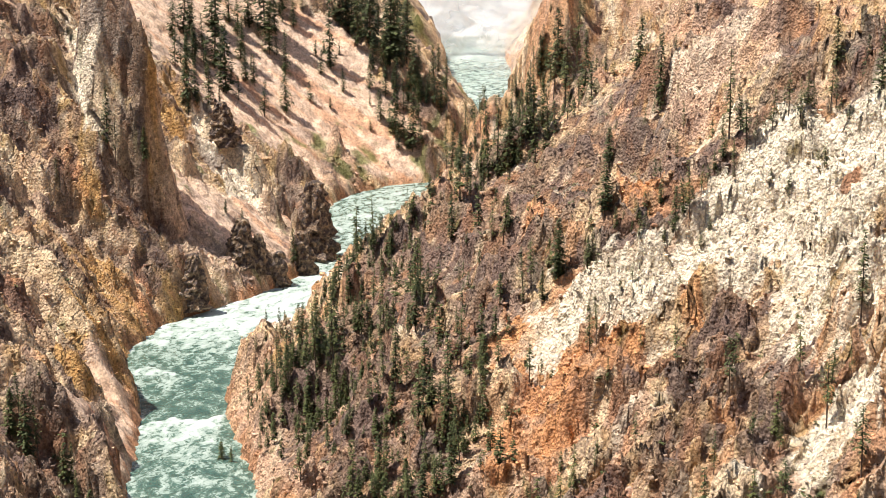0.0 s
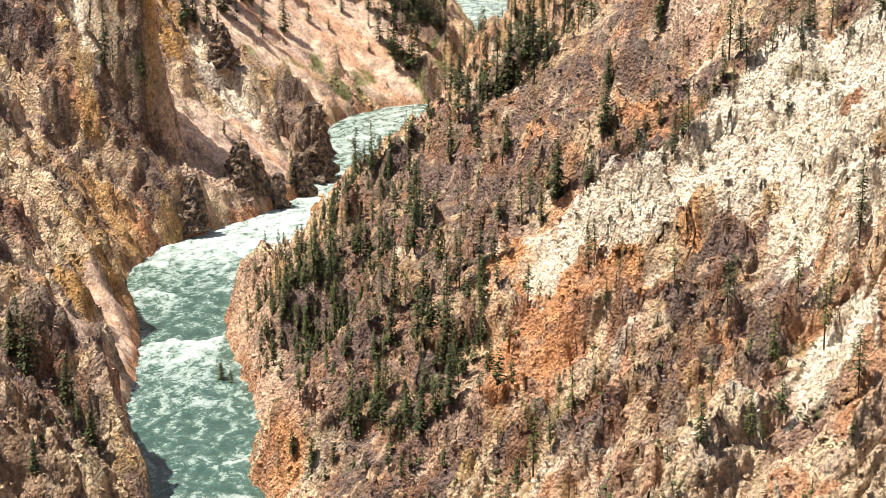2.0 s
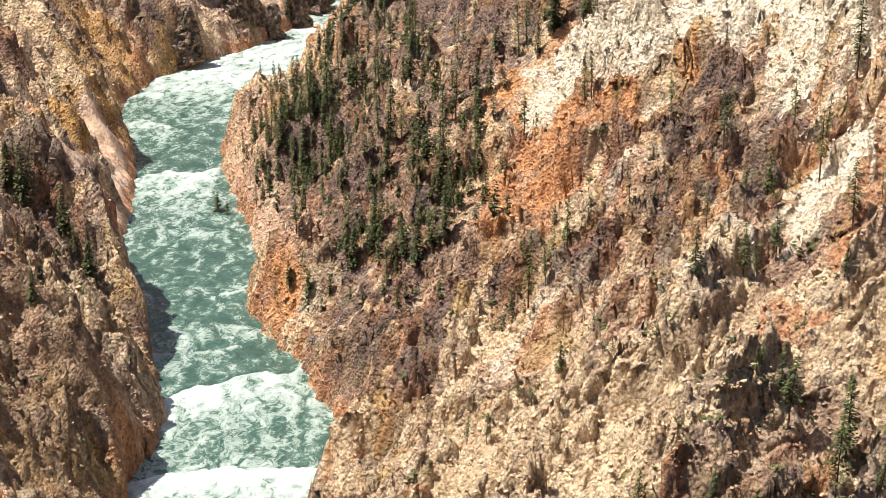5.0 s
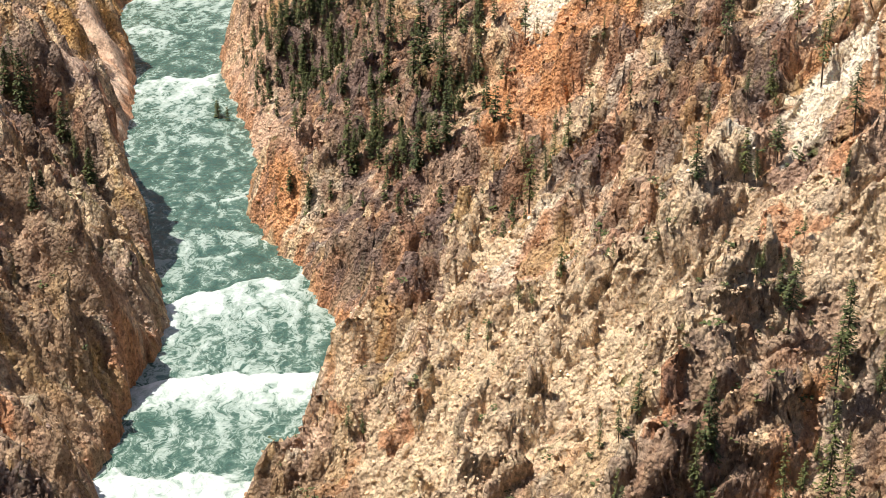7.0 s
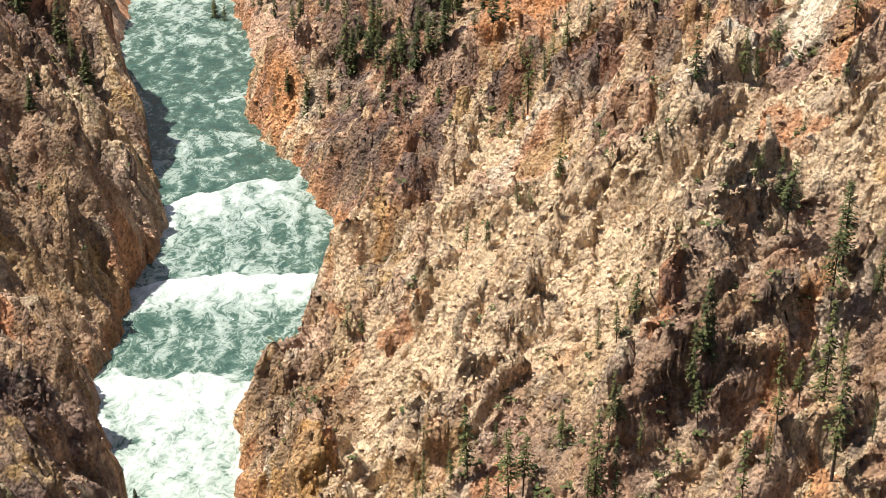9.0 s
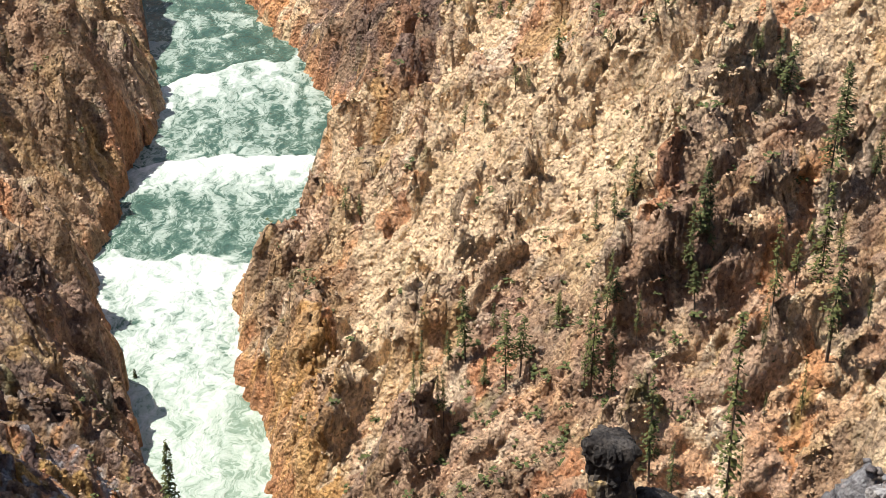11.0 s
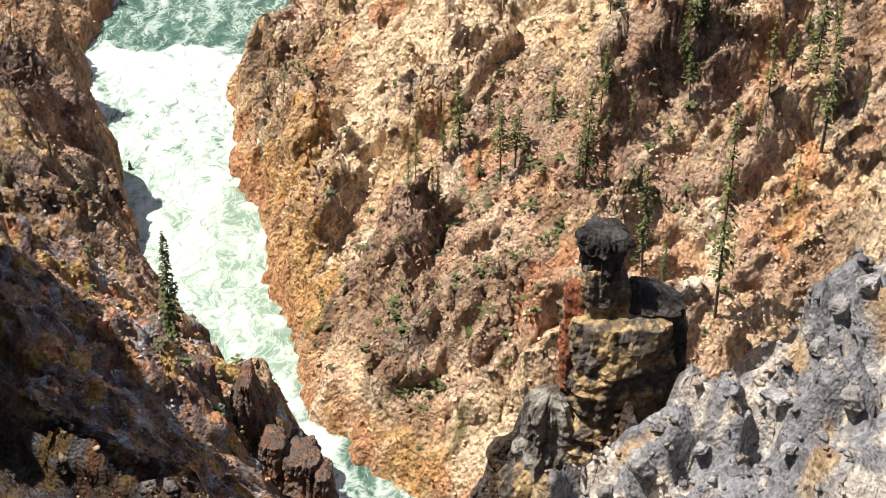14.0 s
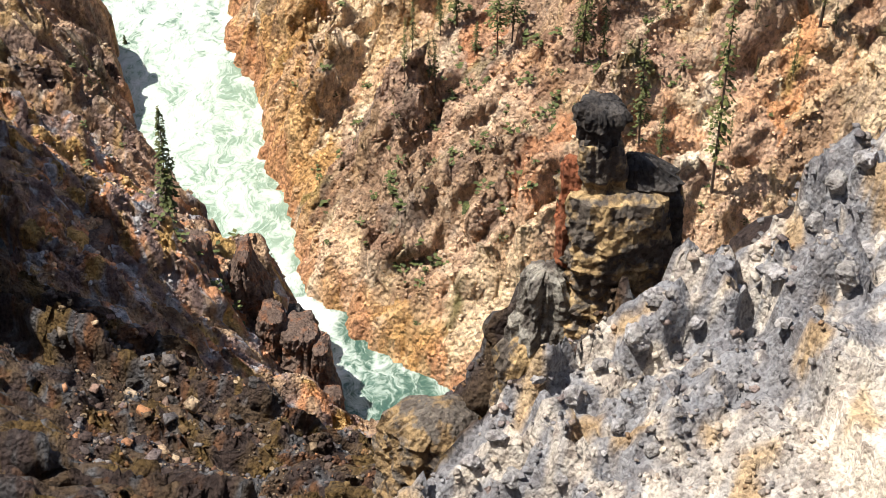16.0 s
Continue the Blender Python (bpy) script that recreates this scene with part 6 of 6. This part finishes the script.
stack(bm, steps((0, 0, -14, 4.6, 3.2), (0, 0, -1.5, 3.0, 2.2), 34) + [(0.2, 0, -0.6, 2.5, 1.8), (0.5, 0, 0.1, 1.7, 1.3), (0.6, 0, 0.5, 0.8, 0.6)], 60, 0.2, 47.0)
ob = tagged(part("rock_crag", bm, CRAGROCK), "ochre and grey rock crag above the narrow river bend", "rock crag")
ob.location = (0.4, 82.0, 84.3)
copy_thing(SNAGS[0], pose(-2.3, 81.6, 80.6, 0, -4, 40) @ Matrix.Diagonal((0.3, 0.3, 0.32, 1)))


# dark towers along the crest of the spur: place, top, half width, how much of it is left at the top
TOWERS = [
    (-43.3, 146, 44.5, 4.1, 0.8),
    (-38.4, 148, 41.6, 3.5, 0.8),
    (-33.4, 152, 36.7, 3.6, 0.85),
    (-28.0, 156, 31.9, 2.5, 0.8),
    (-22.1, 157, 30.6, 2.1, 0.35),
    (-18.9, 152, 24.6, 2.0, 0.7),
    (-15.4, 151, 23.1, 2.6, 0.75),
    (-12.9, 149, 22.2, 1.6, 0.6),
    (-11.5, 146, 17.1, 1.6, 0.6),
    (-10.2, 144, 11.0, 1.6, 0.6),
]
for k, (x, y, top, r, left_over) in enumerate(TOWERS):
    bm = bmesh.new()
    rings = [(0, 0, -24 + 24 * u, r * (1.55 - 0.55 * u) * (1 if u < 0.75 else 1 - (1 - left_over) * (u - 0.75) / 0.25), 1.2 * r * (1.5 - 0.6 * u)) for u in np.linspace(0, 1, 64)]
    stack(bm, rings + [(0.1 * r, 0, 0.3, 0.5 * left_over * r, 0.5 * r)], 48, 0.22, 61.0 + 7 * k)
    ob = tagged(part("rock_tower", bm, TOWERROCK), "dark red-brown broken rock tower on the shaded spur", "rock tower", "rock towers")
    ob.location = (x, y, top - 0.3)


def boulder(mat, seed):
    """A broken block: a ball cut by flat faces, then weathered."""
    rs = random.Random(seed)
    bm = bmesh.new()
    bmesh.ops.create_icosphere(bm, subdivisions=4, radius=1.0)
    cuts = [(Vector((rs.gauss(0, 1), rs.gauss(0, 1), rs.gauss(0, 1))).normalized(), rs.uniform(0.5, 0.85)) for k in range(18)]
    for v in bm.verts:
        p = v.co.copy()
        for n, far in cuts:
            over = p.dot(n) - far
            if over > 0:
                p -= n * over
        p *= 1 + 0.16 * noise.noise(p * 2.6 + Vector((0, seed, 0))) + 0.1 * noise.noise(p * 6 + Vector((0, 0, seed))) + 0.05 * noise.noise(p * 13 + Vector((0, 0, seed)))
        v.co = p
    return part("boulder", bm, mat)


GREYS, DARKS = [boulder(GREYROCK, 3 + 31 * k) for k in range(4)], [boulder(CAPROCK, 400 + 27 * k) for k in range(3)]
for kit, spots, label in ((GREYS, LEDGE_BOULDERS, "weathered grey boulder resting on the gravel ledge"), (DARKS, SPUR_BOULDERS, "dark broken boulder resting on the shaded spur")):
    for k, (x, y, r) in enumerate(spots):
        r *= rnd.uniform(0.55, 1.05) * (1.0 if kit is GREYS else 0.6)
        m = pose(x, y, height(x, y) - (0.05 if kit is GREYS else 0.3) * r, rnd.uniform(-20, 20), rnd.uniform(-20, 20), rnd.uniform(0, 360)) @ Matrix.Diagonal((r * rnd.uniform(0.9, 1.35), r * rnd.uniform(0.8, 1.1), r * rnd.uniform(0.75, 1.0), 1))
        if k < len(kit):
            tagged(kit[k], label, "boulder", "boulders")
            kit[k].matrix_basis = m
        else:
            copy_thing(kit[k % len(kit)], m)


# ---- free-standing rock spires ----
for k, (x, y, h, r) in enumerate(SPIRES):
    base = height(x, y)
    bm = bmesh.new()
    lean = rnd.uniform(-0.12, 0.12) * h
    rings = [(lean * u, 0, -0.35 * h + 1.35 * h * u, r * (1.25 - 0.8 * u ** 1.5), r * (1.1 - 0.7 * u ** 1.5)) for u in np.linspace(0, 1, 18)]
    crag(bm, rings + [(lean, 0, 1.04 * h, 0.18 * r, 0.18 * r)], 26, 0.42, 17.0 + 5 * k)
    # the near spire takes black cap rock, the spur's shade put into its colour
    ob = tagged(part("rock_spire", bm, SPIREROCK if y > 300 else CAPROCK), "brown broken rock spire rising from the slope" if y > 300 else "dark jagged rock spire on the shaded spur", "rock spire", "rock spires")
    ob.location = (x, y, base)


# ---- brush: low bushes and young trees among the crags ----
def brush(count, seed):
    rs = random.Random(seed)
    xy = []
    while len(xy) < count:
        y = 150 * (900 / 150) ** rs.random()
        xy.append(((rs.random() * 2 - 1) * 0.25 * y, y))
    xy = np.array(xy)
    z, rough, ledge, left, d, s = form(xy[:, 0], xy[:, 1])
    shady = patches(DARK_ROCK + DARK_ROCK_HIGH + DARK_ROCK_MID + DARK_ROCK_LOW + DARK_ROCK_LEFT, xy[:, 0], xy[:, 1])
    bm = bmesh.new()
    for (x, y), h, w, dist in zip(xy, z, shady, d):
        if dist < 4 or rs.random() > 0.12 + 0.9 * w:
            continue
        size = rs.uniform(0.5, 1.5)
        for k in range(rs.randint(7, 12)):
            a = rs.uniform(0, 6.28)
            at = Vector((x + 0.5 * size * rs.uniform(-1, 1), y + 0.5 * size * rs.uniform(-1, 1), h + size * rs.uniform(0.0, 0.7)))
            spray(bm, rs, at, Vector((math.cos(a), math.sin(a), rs.uniform(0, 0.8))).normalized(), Vector((0, 0, 1)), size * rs.uniform(0.4, 0.8), 0.25 * size)
    tagged(part("brush", bm, BRUSH), "low olive green bushes between the dark crags", "brush", kind="stuff")


brush(5500, 21)


# ---- the far falls' spray, against a glowing sheet that stands in for sunlit haze ----
def curtain(name, x0, x1, y, z1, bulge, thick, seed, mat, label, category):
    x, v = np.meshgrid(np.linspace(x0, x1, 60), np.linspace(0, 1, 50))
    u = (x - x0) / (x1 - x0)
    z = v * z1
    yy = y + bulge * cloud(u * 4, v * 3, 3, seed) - 0.2 * bulge * (1 - v) ** 2
    soft = step(0, 0.3, u) * step(1, 0.7, u) * step(1.0, 0.45, v + 0.12 * cloud(u * 5, v * 5, 2, seed + 5)) * step(-0.05, 0.12, v)
    return tagged(sheet(name, [(x, yy, z, np.ones(x.shape, bool), {"thick": thick * soft})], mat), label, category, kind="structure")


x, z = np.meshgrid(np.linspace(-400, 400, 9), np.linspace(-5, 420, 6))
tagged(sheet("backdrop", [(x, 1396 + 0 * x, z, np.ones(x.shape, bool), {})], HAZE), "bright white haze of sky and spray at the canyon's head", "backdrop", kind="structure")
for k, (x0, x1, y, top, thick) in enumerate(((-60, 110, 1330, 120, 0.55), (-50, 130, 1285, 100, 0.75), (-30, 120, 1215, 70, 0.35), (20, 100, 1150, 60, 0.25))):
    curtain("falls_spray", x0, x1, y, top, 14, thick, 210 + 9 * k, SPRAY, "drifting white spray of the far waterfall", "spray")


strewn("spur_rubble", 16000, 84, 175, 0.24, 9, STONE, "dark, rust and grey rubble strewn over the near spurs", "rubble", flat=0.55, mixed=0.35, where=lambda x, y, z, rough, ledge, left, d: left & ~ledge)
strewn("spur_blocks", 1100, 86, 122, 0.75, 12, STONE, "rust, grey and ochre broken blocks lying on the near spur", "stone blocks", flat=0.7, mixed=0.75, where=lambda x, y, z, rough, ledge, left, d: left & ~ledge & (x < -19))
